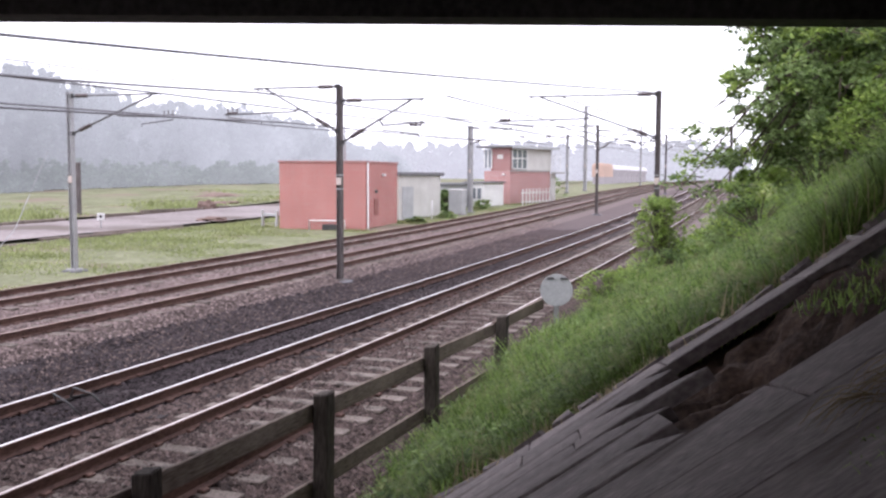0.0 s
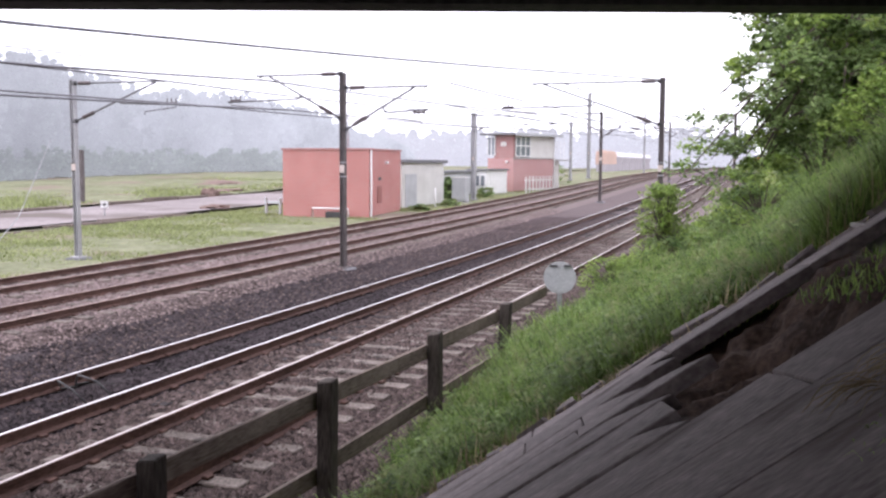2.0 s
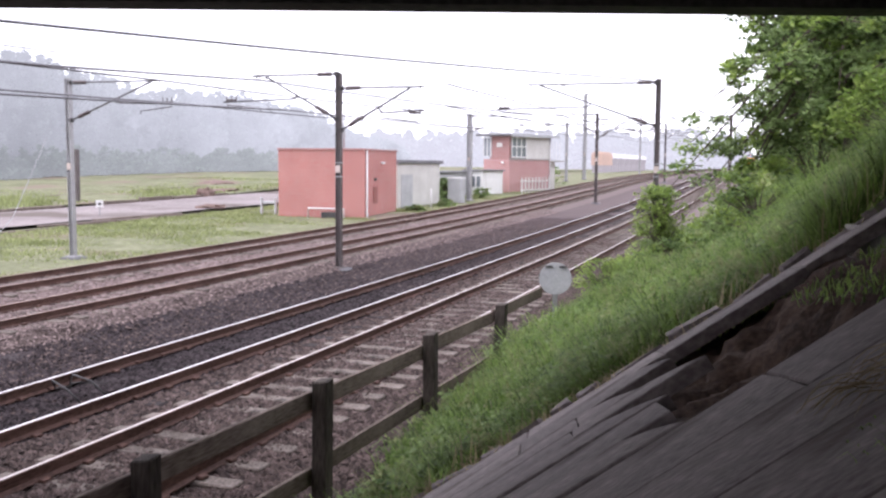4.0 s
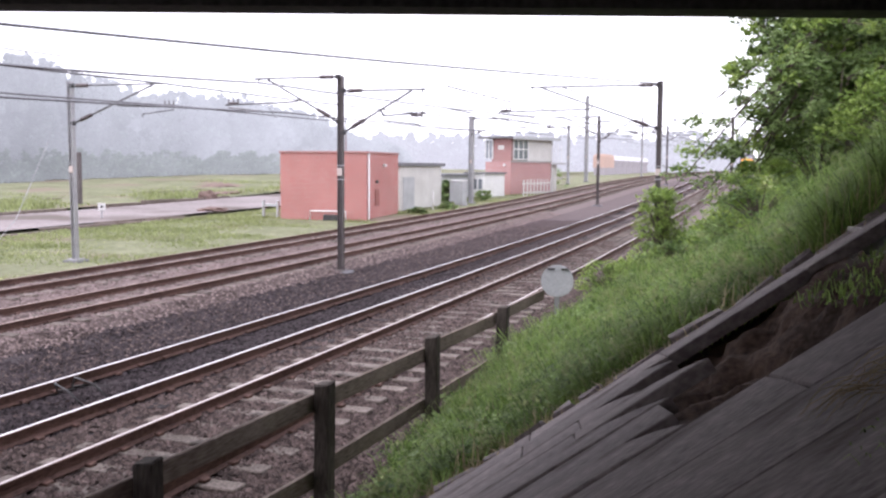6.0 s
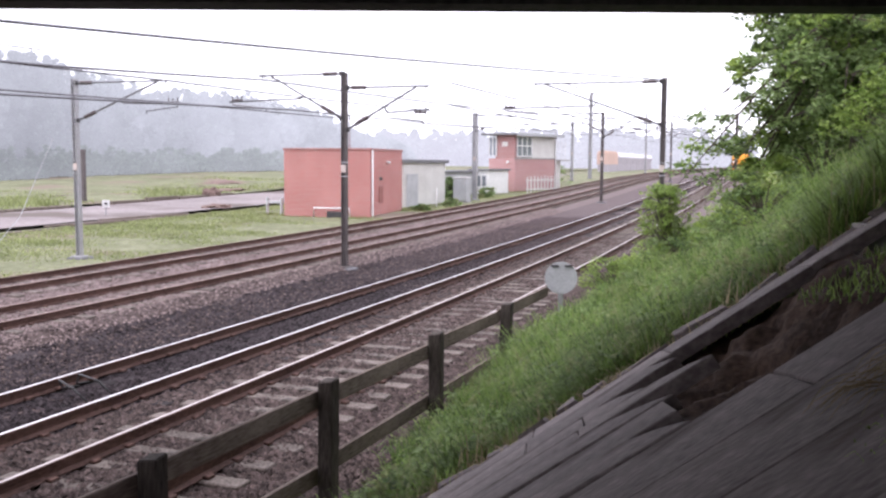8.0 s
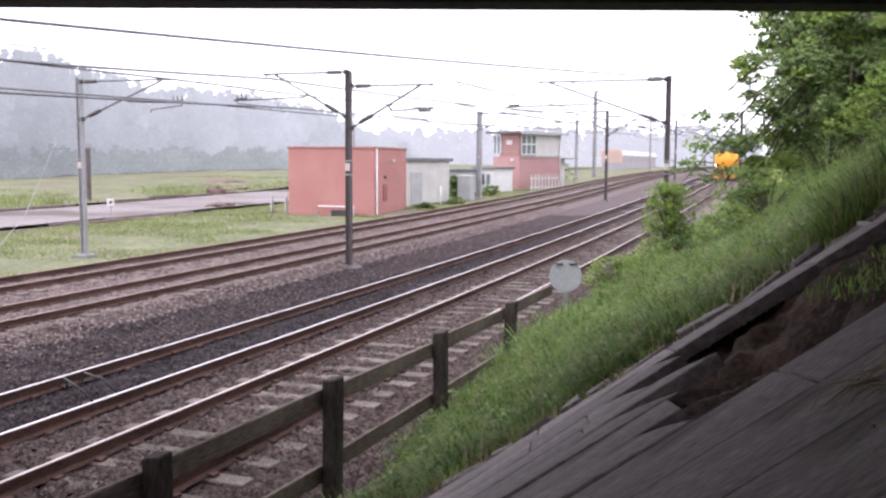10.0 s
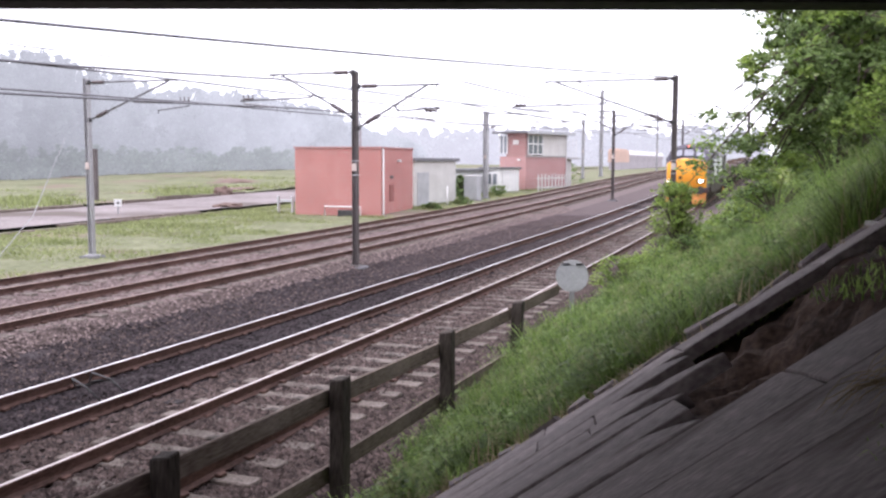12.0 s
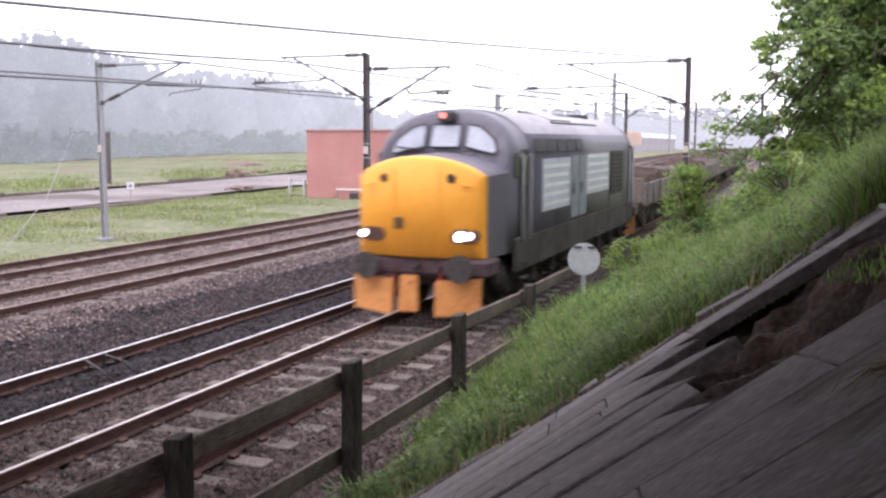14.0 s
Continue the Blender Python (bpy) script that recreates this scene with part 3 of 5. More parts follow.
def insulator(bm, a, b):
    a, b = Vector(a), Vector(b)
    pts, rad = [], []
    for i in range(15):
        pts.append(a.lerp(b, i / 14))
        rad.append(0.035 if i in (0, 14) else (0.078 if i % 2 else 0.052))
    sweep(bm, pts, rad, 8)


def arm(parent, side, z_top, reach, z_foot, past=0.9):
    """A hinged cantilever: top tube, strut with insulators at the mast, registration tube below."""
    s = side
    bm = bmesh.new()
    sweep(bm, [(0, s * 0.1, z_top), (0, s * reach, z_top)], 0.034, 6)
    part("top_tube", bm, M_TUBE, parent)
    bm = bmesh.new()
    sweep(bm, [(0, s * 0.1, z_foot), (0, s * (reach - 0.45), z_top - 0.03)], 0.036, 6)
    part("strut", bm, M_TUBE, parent)
    bm = bmesh.new()
    insulator(bm, (0, s * 0.24, z_top), (0, s * 0.74, z_top))
    part("insulator", bm, M_INSUL, parent, "dark brown insulator")
    a, b = Vector((0, s * 0.1, z_foot)), Vector((0, s * (reach - 0.45), z_top - 0.03))
    bm = bmesh.new()
    insulator(bm, a + (b - a).normalized() * 0.3, a + (b - a).normalized() * 0.82)
    part("insulator", bm, M_INSUL, parent, "dark brown insulator")
    m = a.lerp(b, 0.55)
    bm = bmesh.new()
    e = reach + past
    low = m.z - 0.10 if past > 0.3 else m.z - 0.16
    sweep(bm, [m, (0, m.y + s * 0.06, low), (0, m.y + s * 0.22, low - 0.02), (0, s * e, low - 0.02 + (0.08 if past <= 0.3 else -0.06))], 0.032, 6)
    part("registration_arm", bm, M_TUBE, parent)
    bm = bmesh.new()
    f = m.y + s * 0.1 if past <= 0.3 else s * (e - 0.12)
    g = s * (e - 0.2) if past <= 0.3 else s * (e - 1.35)
    sweep(bm, [(0, f, low + 0.05), (0, f, low - 0.17), (0, g, low - 0.30), (0, g, low - 0.40)], 0.024, 5)
    part("steady_arm", bm, M_TUBE, parent)
    bm = bmesh.new()
    for k in (0.12, 0.3, 0.46):
        sweep(bm, [(0, s * (e - k), low - 0.10), (0, s * (e - k), low + 0.13)], 0.02, 5)
    sweep(bm, [(0, s * (e - 0.48), low - 0.03), (0, s * (e - 0.1), low - 0.03)], 0.04, 6)
    part("arm_clamp", bm, M_INSUL, parent, "dark clamp and insulator")
    bm = bmesh.new()
    sweep(bm, [(0, s * (reach - 0.12), z_top), (0, s * (reach - 0.12), z_top - 0.14)], 0.02, 5)
    part("wire_clamp", bm, M_TUBE, parent)


def build_mast(x, y, top, m, arms, label, width=0.2, lean=0.0):
    z0 = rise(x) - 0.42
    ma = thing("catenary_mast", pose(x, y, z0, 0, lean, 0), label, "catenary mast", "masts of the overhead line")
    h = top - z0
    bm = bmesh.new()
    w = width / 2
    f = w - 0.018
    prism(bm, [(-w, -w), (w, -w), (w, -f), (0.012, -f), (0.012, f), (w, f), (w, w), (-w, w), (-w, f), (-0.012, f), (-0.012, -f), (-w, -f)], 0.1, h)
    part("column", bm, m, ma)
    bm = bmesh.new()
    box(bm, -0.32, -0.32, -0.35, 0.32, 0.32, 0.1, 0.03)
    part("footing", bm, M_FELT, ma, "dark concrete footing")
    bm = bmesh.new()
    box(bm, -0.2, -0.2, 0.102, 0.2, 0.2, 0.14, 0.01)
    part("base_plate", bm, m, ma)
    bm = bmesh.new()
    box(bm, -w - 0.014, -0.085, 3.12, -w - 0.002, 0.085, 3.36, 0.004)
    part("number_plate", bm, M_PLATE, ma, "small pale enamel plate")
    for zz in (2.98, 3.42):
        bm = bmesh.new()
        box(bm, -w - 0.008, -w - 0.008, zz, w + 0.008, w + 0.008, zz + 0.035)
        part("strap", bm, M_GALV, ma)
    for side, zt, reach, zf, past in arms:
        for zz in (zt - z0, zf - z0):
            bm = bmesh.new()
            box(bm, -0.06, min(0, side * 0.16), zz - 0.07, 0.06, max(0, side * 0.16), zz + 0.07, 0.01)
            part("bracket", bm, M_DARKG, ma)
        arm(ma, side, zt - z0, reach, zf - z0, past)
    return ma


build_mast(27.7, 12.93, 5.91, M_MAST, [(1, 5.89, 3.03, 4.5, 1.1), (-1, 5.45, 2.84, 4.15, 0.0)], "brown steel mast with cantilever arms to both sides", 0.17)
build_mast(27.4, 22.95, 5.92, M_GALV, [(-1, 5.78, 3.81, 4.5, 0.45)], "grey galvanised mast with one arm over the far track", 0.18, -0.5)
build_mast(34.0, 3.80, 6.09, M_MAST, [(1, 5.97, 4.62, 4.48, 1.15)], "brown steel mast beside the near track with one long arm", 0.17)
build_mast(71.0, 12.3, 6.92, M_MAST, [(1, 6.85, 3.1, 5.5, 0.9), (-1, 6.5, 2.75, 5.1, 0.0)], "brown steel mast with arms to both sides, down the line", 0.2)
build_mast(71.0, 22.1, 7.0, M_GALV, [(-1, 6.8, 3.75, 5.6, 0.6)], "grey galvanised mast beside the grey cabinet", 0.36)
build_mast(71.0, 2.85, 6.75, M_MAST, [(1, 6.6, 4.55, 5.0, 1.1)], "brown mast half hidden by the hedge", 0.2)
build_mast(115, 23.55, 8.25, M_GALV, [(-1, 8.0, 4.2, 6.6, 0.9)], "grey galvanised mast in the mist", 0.3)
build_mast(115, 11.9, 8.1, M_MAST, [(1, 8.0, 3.1, 6.6, 0.9), (-1, 7.7, 2.75, 6.3, 0.0)], "brown mast with arms to both sides, in the mist", 0.2)
build_mast(123, 22.85, 12.1, M_GALV, [], "tall galvanised lighting column", 0.42)
build_mast(150, 19.3, 11.0, M_GALV, [(1, 9.6, 3.0, 8.2, 0.9), (-1, 9.4, 3.0, 8.0, 0.5)], "tall grey mast far off in the mist", 0.25)


def build_wire(points, r, label):
    bm = bmesh.new()
    out = []
    for a, b in zip(points, points[1:]):
        a, b = Vector(a), Vector(b)
        sag = (b - a).length ** 2 * 0.00009
        for i in range(8):
            t = i / 8
            p = a.lerp(b, t)
            p.z -= 4 * sag * t * (1 - t)
            out.append(p)
    out.append(Vector(points[-1]))
    sweep(bm, out, r, 4)
    one("overhead_wire", bm, M_WIRE, label, "overhead wire", "wires of the overhead line", "structure")


build_wire([(-14, 13.9, 3.95), (9.4, 9.0, 4.80), (17.9, 7.24, 5.17), (28.4, 5.06, 5.72), (34, 3.9, 6.02)], 0.021, "dark stranded wire running up to the near mast")
build_wire([(-30, 19.1, 4.95), (20, 19.1, 5.66), (27.4, 19.1, 5.77), (71, 18.4, 6.62), (115, 18.0, 7.8), (170, 17.8, 8.3), (240, 17.7, 8.6)], 0.030, "catenary wire above the farthest track")
build_wire([(-30, 18.6, 4.35), (19.3, 18.5, 4.88), (27.5, 18.5, 5.02), (71, 18.3, 5.76), (115, 18.0, 6.6), (170, 17.8, 7.0), (240, 17.7, 7.3)], 0.025, "contact wire above the farthest track")
build_wire([(-30, 15.6, 4.3), (18.1, 15.6, 5.26), (27.6, 15.65, 5.74), (71, 15.2, 6.78), (115, 14.9, 7.9), (170, 14.6, 8.3), (240, 14.5, 8.6)], 0.030, "catenary wire above the rusty track")
build_wire([(-30, 14.7, 4.2), (15.4, 14.7, 4.43), (27.6, 14.7, 4.78), (71, 14.6, 5.62), (115, 14.5, 6.5), (170, 14.4, 7.0), (240, 14.3, 7.3)], 0.025, "contact wire above the rusty track")
# droppers hang the contact wires from the catenaries
for y0, y1, a0, a1, b0, b1 in ((19.1, 18.5, 5.75, 6.62, 5.02, 5.76), (15.6, 14.7, 5.72, 6.78, 4.78, 5.62)):
    for k in range(4):
        f = 0.14 + 0.22 * k
        x = 27.5 + 43.5 * f
        bm = bmesh.new()
        sweep(bm, [(x, y0 - 0.6 * f, a0 + (a1 - a0) * f - 0.17), (x, y1 - 0.2 * f, b0 + (b1 - b0) * f - 0.17)], 0.009, 4)
        one("dropper", bm, M_WIRE, "thin dropper between two overhead wires", "overhead wire", "wires of the overhead line", "structure")
for y, top, x0 in ((9.6, 5.42, 27.7), (7.6, 5.85, 34)):
    build_wire([(x, lat(x, y), top + rise(x)) for x in (x0, 71, 115, 170, 240)], 0.024, "catenary wire above a near track")
    build_wire([(x, lat(x, y), 4.75 + rise(x)) for x in (x0, 71, 115, 170, 240)], 0.022, "contact wire above a near track")
build_wire([(12, 16.6, 5.6), (27.6, 16.2, 5.9), (71, 15.3, 6.85)], 0.014, "thin return wire between the masts")


# ---- buildings ----
def build_hut():
    ang = 5.8
    hut = thing("relay_hut", pose(51.4, 22.35, -0.12, 0, 0, ang), "windowless flat-roofed red brick relay hut on the verge", "building")
    L, D, Hh = 6.7, 5.35, 3.97
    bm = bmesh.new()
    box(bm, 0, 0, 0, L, D, Hh)
    part("brick_wall", bm, M_BRICK, hut)
    bm = bmesh.new()
    box(bm, -0.06, -0.06, Hh + 0.002, L + 0.06, D + 0.06, Hh + 0.12, 0.02)
    part("roof", bm, M_BRICK2, hut, "thin roof edge")
    bm = bmesh.new()
    sweep(bm, [(0.15, -0.09, Hh), (0.15, -0.09, 0.1), (0.15, -0.2, 0.0)], 0.055, 8)
    part("downpipe", bm, M_WHITE, hut, "white downpipe at the corner")
    bm = bmesh.new()
    box(bm, 1.6, -0.05, 0.85, 2.4, -0.002, 1.85, 0.02)
    part("panel", bm, mat("brown_panel", (0.26, 0.10, 0.09), (0.34, 0.15, 0.13), 2), hut, "dull brown panel")
    bm = bmesh.new()
    box(bm, 1.8, -0.04, 2.2, 2.3, -0.002, 2.38, 0.01)
    part("vent", bm, M_DARKG, hut)
    bm = bmesh.new()
    box(bm, 3.2, -0.2, 3.2, 3.5, -0.002, 3.35, 0.02)
    part("bulkhead_lamp", bm, M_WHITE, hut)
    bm = bmesh.new()
    sweep(bm, [(3.9, 2.6, Hh), (3.9, 2.6, Hh + 2.4)], 0.05, 6)
    part("aerial_pole", bm, M_GALV, hut)
    # bench-like frame in front
    fr = thing("pipe_frame", pose(50.9, 24.6, -0.15, 0, 0, ang), "low pale pipe frame standing against the brick hut", "frame")
    bm = bmesh.new()
    sweep(bm, [(0, -1.1, 0), (0, -1.1, 0.62), (0, 1.1, 0.62), (0, 1.1, 0)], 0.05, 6)
    part("rail", bm, M_WHITE, fr)
    bm = bmesh.new()
    box(bm, -0.3, -0.9, 0, 0.1, 0.2, 0.42, 0.03)
    part("step_box", bm, M_DARKG, fr)


build_hut()


def build_white_hut():
    z = rise(62) - 0.45
    h = thing("store_building", pose(60.6, 23.9, z, 0, 0, -6), "small pale rendered store with a dark flat roof", "building")
    part("rendered_wall", bmesh_box(0, 0, 0, 6.6, 4, 3.05), M_CREAM, h)
    part("roof", bmesh_box(-0.2, -0.2, 3.052, 6.9, 4.2, 3.3, 0.03), M_FELT, h, "dark roof edge")
    part("door", bmesh_box(-0.04, 0.3, 0, -0.002, 1.4, 2.1, 0.01), M_GREY, h, "grey door")
    part("shutter", bmesh_box(0.4, -0.05, 0.0, 2.1, -0.002, 2.3, 0.01), M_GREY, h, "grey shutter")
    h2 = thing("lean_to", pose(74, 25.6, rise(76) - 0.45, 0, 0, -4), "low grey lean-to with a felt roof", "building")
    part("wall", bmesh_box(0, 0, 0, 9, 3, 2.0), M_GREY, h2)
    part("roof", bmesh_box(-0.2, -0.2, 2.002, 9.2, 3.2, 2.2, 0.02), M_FELT, h2)
    c = thing("equipment_cabinet", pose(67.6, 21.7, rise(67.6) - 0.42, 0, 0, -4), "pale grey metal equipment cabinet beside the mast", "cabinet")
    part("body", bmesh_box(0, 0, 0.1, 0.9, 1.05, 1.85, 0.03), M_GREY, c)
    part("lid", bmesh_box(-0.05, -0.05, 1.852, 0.95, 1.1, 1.93, 0.02), M_WHITE, c)
    part("door", bmesh_box(-0.03, 0.08, 0.2, -0.002, 0.97, 1.75, 0.01), M_GREY, c)
    part("plinth", bmesh_box(-0.05, -0.05, -0.3, 0.95, 1.1, 0.098), M_CONC, c)
    p = thing("marker_post", pose(62.5, 22.2, rise(62) - 0.6), "thin white marker post in the grass", "post")
    bm = bmesh.new()
    sweep(bm, [(0, 0, 0), (0, 0, 1.5)], 0.055, 6)
    part("stake", bm, M_WHITE, p)


def build_signal_box():
    b = thing("signal_box", pose(84.75, 22.6, rise(85) - 0.42, 0, 0, -20), "two-storey flat-roofed brick signal box with a glazed corner", "building")
    L, D, h1, h2 = 6.8, 2.9, 3.05, 5.15
    part("lower_wall", bmesh_box(0, 0, 0, L, D, h1), M_BRICK3, b)
    part("brick_pier", bmesh_box(0.001, 0.06, h1 + 0.002, 1.0, 1.95, h2), M_BRICK2, b)
    part("pale_panel_wall", bmesh_box(2.75, 0.02, h1 + 0.002, L, D, h2 - 0.001), M_CREAM, b, "pale panelled upper wall")
    part("back_wall", bmesh_box(1.002, 1.6, h1 + 0.002, 2.748, D, h2 - 0.002), M_BRICK2, b)
    part("string_course", bmesh_box(-0.08, -0.08, h1 - 0.06, L + 0.06, -0.004, h1 + 0.08), M_CONC, b)
    part("roof", bmesh_box(-0.55, -0.55, h2 + 0.002, L + 0.7, D + 0.55, h2 + 0.22, 0.03), M_FELT, b, "thin flat overhanging roof")
    part("fascia", bmesh_box(-0.5, -0.6, h2 - 0.06, L + 0.7, -0.552, h2 + 0.2, 0.005), M_GREY, b, "pale fascia board")
    win = part("window", bmesh_box(0.3, 0.0, h1 + 0.25, 2.74, 0.05, h2 - 0.05), M_GLASS, b)
    for k in range(4):
        part("glazing_bar", bmesh_box(0.3 + k * 0.78, -0.03, h1 + 0.2, 0.42 + k * 0.78, -0.003, h2 - 0.02), M_WHITE, win)
    for zz in (h1 + 0.16, h1 + 1.1, h2 - 0.16):
        part("glazing_bar", bmesh_box(0.28, -0.036, zz, 2.75, -0.031, zz + 0.1), M_WHITE, win)
    side = part("window", bmesh_box(-0.05, 2.02, h1 + 0.3, -0.003, 2.85, h2 - 0.2), M_GLASS, b)
    for yy in (1.98, 2.4, 2.8):
        part("glazing_bar", bmesh_box(-0.1, yy, h1 + 0.25, -0.052, yy + 0.1, h2 - 0.1), M_WHITE, side)
    part("sign_plate", bmesh_box(-0.06, 0.8, h1 + 1.1, -0.003, 1.4, h1 + 1.5), M_CREAM, b, "pale nameplate")
    part("lamp", bmesh_box(-0.2, 0.6, h1 - 0.4, -0.003, 0.8, h1 - 0.2), M_WHITE, b)
    pipe = bmesh.new()
    sweep(pipe, [(L - 0.1, -0.08, 0.2), (L - 0.1, -0.08, h2)], 0.06, 6)
    part("downpipe", pipe, M_WHITE, b)
    for k in range(4):
        r = bmesh.new()
        sweep(r, [(L + 0.25 + k * 0.6, 0.2, h1 - 0.1), (L + 0.25 + k * 0.6, 0.2, h1 + 1.7)], 0.035, 5)
        part("landing_post", r, M_WHITE, b)
    part("landing", bmesh_box(L + 0.02, -0.1, h1 - 0.2, L + 2.4, 1.6, h1 - 0.06), M_CONC, b)
    part("end_wall", bmesh_box(L + 0.02, 0.5, 0, L + 1.7, 2.6, h1 - 0.21), M_CREAM, b)
    porch = thing("porch", pose(80.0, 23.7, rise(81) - 0.42, 0, 0, -20), "white boarded porch with a flat roof and dark windows", "porch")
    part("boarded_wall", bmesh_box(0, 0, 0, 3.0, 1.9, 2.05), M_WHITE, porch)
    part("roof", bmesh_box(-0.2, -0.2, 2.052, 3.1, 2.1, 2.2), M_FELT, porch)
    for k in range(3):
        part("window_pane", bmesh_box(-0.04, 0.25 + k * 0.58, 0.7, -0.002, 0.62 + k * 0.58, 1.6), M_GLASS, porch)
    part("door", bmesh_box(0.5, -0.04, 0, 1.4, -0.002, 1.95), M_WHITE, porch)
    fence = thing("picket_fence", pose(83.2, 21.0, rise(83) - 0.5, 0, 0, -9), "low white picket fence before the signal box", "fence")
    me = mesh_of("picket", bmesh_box(-0.09, -0.03, 0, 0.09, 0.03, 1.55), M_CREAM)
    for k in range(9):
        piece("picket", me, fence, pose(k * 0.8, 0, 0.03 * (k % 3), 0, 0, 0))
    for zz in (0.35, 1.15):
        part("rail", bmesh_box(-0.2, 0.034, zz, 6.8, 0.09, zz + 0.13), M_CREAM, fence)


def bmesh_box(x0, y0, z0, x1, y1, z1, bevel=0.0):
    bm = bmesh.new()
    box(bm, x0, y0, z0, x1, y1, z1, bevel)
    return bm


build_white_hut()
build_signal_box()


# ---- yard clutter ----
def build_yard():
    st = thing("steel_stanchion", pose(58.5, 48.5, rise(58.5) - 0.45), "short dark steel stanchion on the verge", "post")
    part("column", bmesh_box(-0.16, -0.14, 0, 0.16, 0.14, 3.95, 0.02), M_MAST, st)
    part("base_plate", bmesh_box(-0.35, -0.35, -0.1, 0.35, 0.35, -0.002, 0.01), M_CONC, st)
    sg = thing("marker_sign", pose(48.5, 38.6, rise(48) - 0.5, 0, 0, 38), "small white square marker sign with a black dot", "sign")
    part("post", bmesh_box(-0.04, -0.04, 0, 0.04, 0.04, 0.6), M_GALV, sg)
    part("plate", bmesh_box(-0.06, -0.22, 0.5, -0.042, 0.22, 0.94, 0.005), M_WHITE, sg)
    bm = bmesh.new()
    sweep(bm, [(-0.062, 0, 0.72), (-0.075, 0, 0.72)], 0.085, 12)
    part("dot", bm, M_DARKG, sg)
    rng = random.Random(11)
    scrap = mat("rusty_scrap", (0.10, 0.065, 0.055), (0.24, 0.17, 0.145), 1.5, 0.9, 0, 0.8, 12)
    for x, y, sx, sz, lab in ((70.9, 45.6, 0.4, 0.75, "mound of rusty brown scrap on the yard"), (79, 48.5, 0.9, 0.3, "long low heap of brown spoil beyond the yard"), (57, 36.2, 0.5, 0.3, "low dark heap on the yard"), (90, 56, 1.6, 0.5, "long low heap of brown spoil beyond the yard")):
        bm = bmesh.new()
        bmesh.ops.create_icosphere(bm, subdivisions=3, radius=1)
        for v in bm.verts:
            v.co *= 1 + 0.4 * noise.noise(v.co * 2.2 + Vector((x, y, 0)))
            v.co = Vector((v.co.x * 2.6 * sx, v.co.y * 1.7 * sx, max(v.co.z, -0.1) * 0.9 * sz))
        one("spoil_mound", bm, scrap, lab, "heap", "heaps on the yard", at=pose(x, y, rise(x) - 0.45))
    # old sidings and platform edges that cross the yard
    for y0, sl, h, x0, x1, m, lab in ((34.6, -0.05, 0.17, 4, 60, M_TIMBER, "dark timber edge of the old siding"), (36.2, -0.055, 0.13, 4, 52, M_TIMBER, "second dark timber edge of the old siding"), (46.6, -0.03, 0.3, -6, 76, M_TIMBER, "low dark platform edge beyond the yard"), (55, -0.02, 0.3, 10, 90, M_TIMBER, "overgrown old platform edge")):
        bm = bmesh.new()
        for i in range(int((x1 - x0) / 4)):
            a = x0 + i * 4
            zz = rise(a + 2) - 0.55
            y = y0 + (a - 30) * sl
            if rng.random() < 0.9:
                box(bm, a + 0.03, y - 0.2, zz, a + 3.97, y + 0.2 + rng.uniform(-0.05, 0.05), zz + h + rng.uniform(-0.08, 0.08), 0.03)
        one("siding_edge", bm, m, lab, "platform edge", kind="structure")
    verts = []
    for i in range(60):
        for dy, zz in ((0, -0.42), (5, -0.3), (14, -0.1), (30, 0.1), (80, 0.2)):
            x = -60 + i * 5
            verts.append((x, 47.2 - 0.03 * (x - 30) + dy, rise(x) + zz + noise.noise((x * 0.1, dy * 0.2, 2)) * 0.22))
    faces = [(i * 5 + k, i * 5 + k + 5, i * 5 + k + 6, i * 5 + k + 1) for i in range(59) for k in range(4)]
    tagged(from_arrays("far_meadow", verts, faces, M_MEADOW), "rough meadow between the yard and the wood", "grass", "", "structure")
    f = thing("stub_fence", pose(52.3, 29.4, rise(52) - 0.5, 0, 0, 70), "short grey post and rail stub beside the hut", "fence")
    for k in range(2):
        part("post", bmesh_box(-1.0 + k * 1.3 - 0.07, -0.07, 0, -1.0 + k * 1.3 + 0.07, 0.07, 1.1, 0.01), M_GREY, f)
    part("rail", bmesh_box(-0.9, -0.04, 0.75, 0.2, 0.04, 0.9, 0.01), M_GREY, f)
    bm = bmesh.new()
    sweep(bm, [(24.3, 24.6, -0.5), (26.2, 24.4, 1.2), (28.0, 24.5, 3.9)], 0.018, 4)
    one("guy_wire", bm, M_GALV, "thin grey stay wire anchored in the grass", "stay wire")


build_yard()


# ---- foliage ----
def leaf_cloud(name, clusters, mats, size, seed, flat=0.6):
    """Many small leaves in clusters of (centre, radius, count, material index)."""
    rng = random.Random(seed)
    verts, faces, idx = [], [], []
    for c, r, count, mi in clusters:
        for _ in range(count):
            d = Vector((rng.gauss(0, 1), rng.gauss(0, 1), rng.gauss(0, 1)))
            d = d.normalized() * r * rng.random() ** 0.4
            p = Vector(c) + Vector((d.x, d.y, d.z * flat))
            s = size * rng.uniform(0.6, 1.35)
            u = Vector((rng.uniform(-1, 1), rng.uniform(-1, 1), rng.uniform(-0.7, 0.4))).normalized()
            w = u.cross(Vector((rng.uniform(-1, 1), rng.uniform(-1, 1), 1.2))).normalized()
            n = u.cross(w) * s * 0.18
            o = len(verts)
            verts += [p - u * s * 0.5, p + w * s * 0.3 + n, p + u * s * 0.55, p - w * s * 0.3 + n]
            faces.append((o, o + 1, o + 2, o + 3))
            idx.append(mi)
    return from_arrays(name, verts, faces, mats, idx)


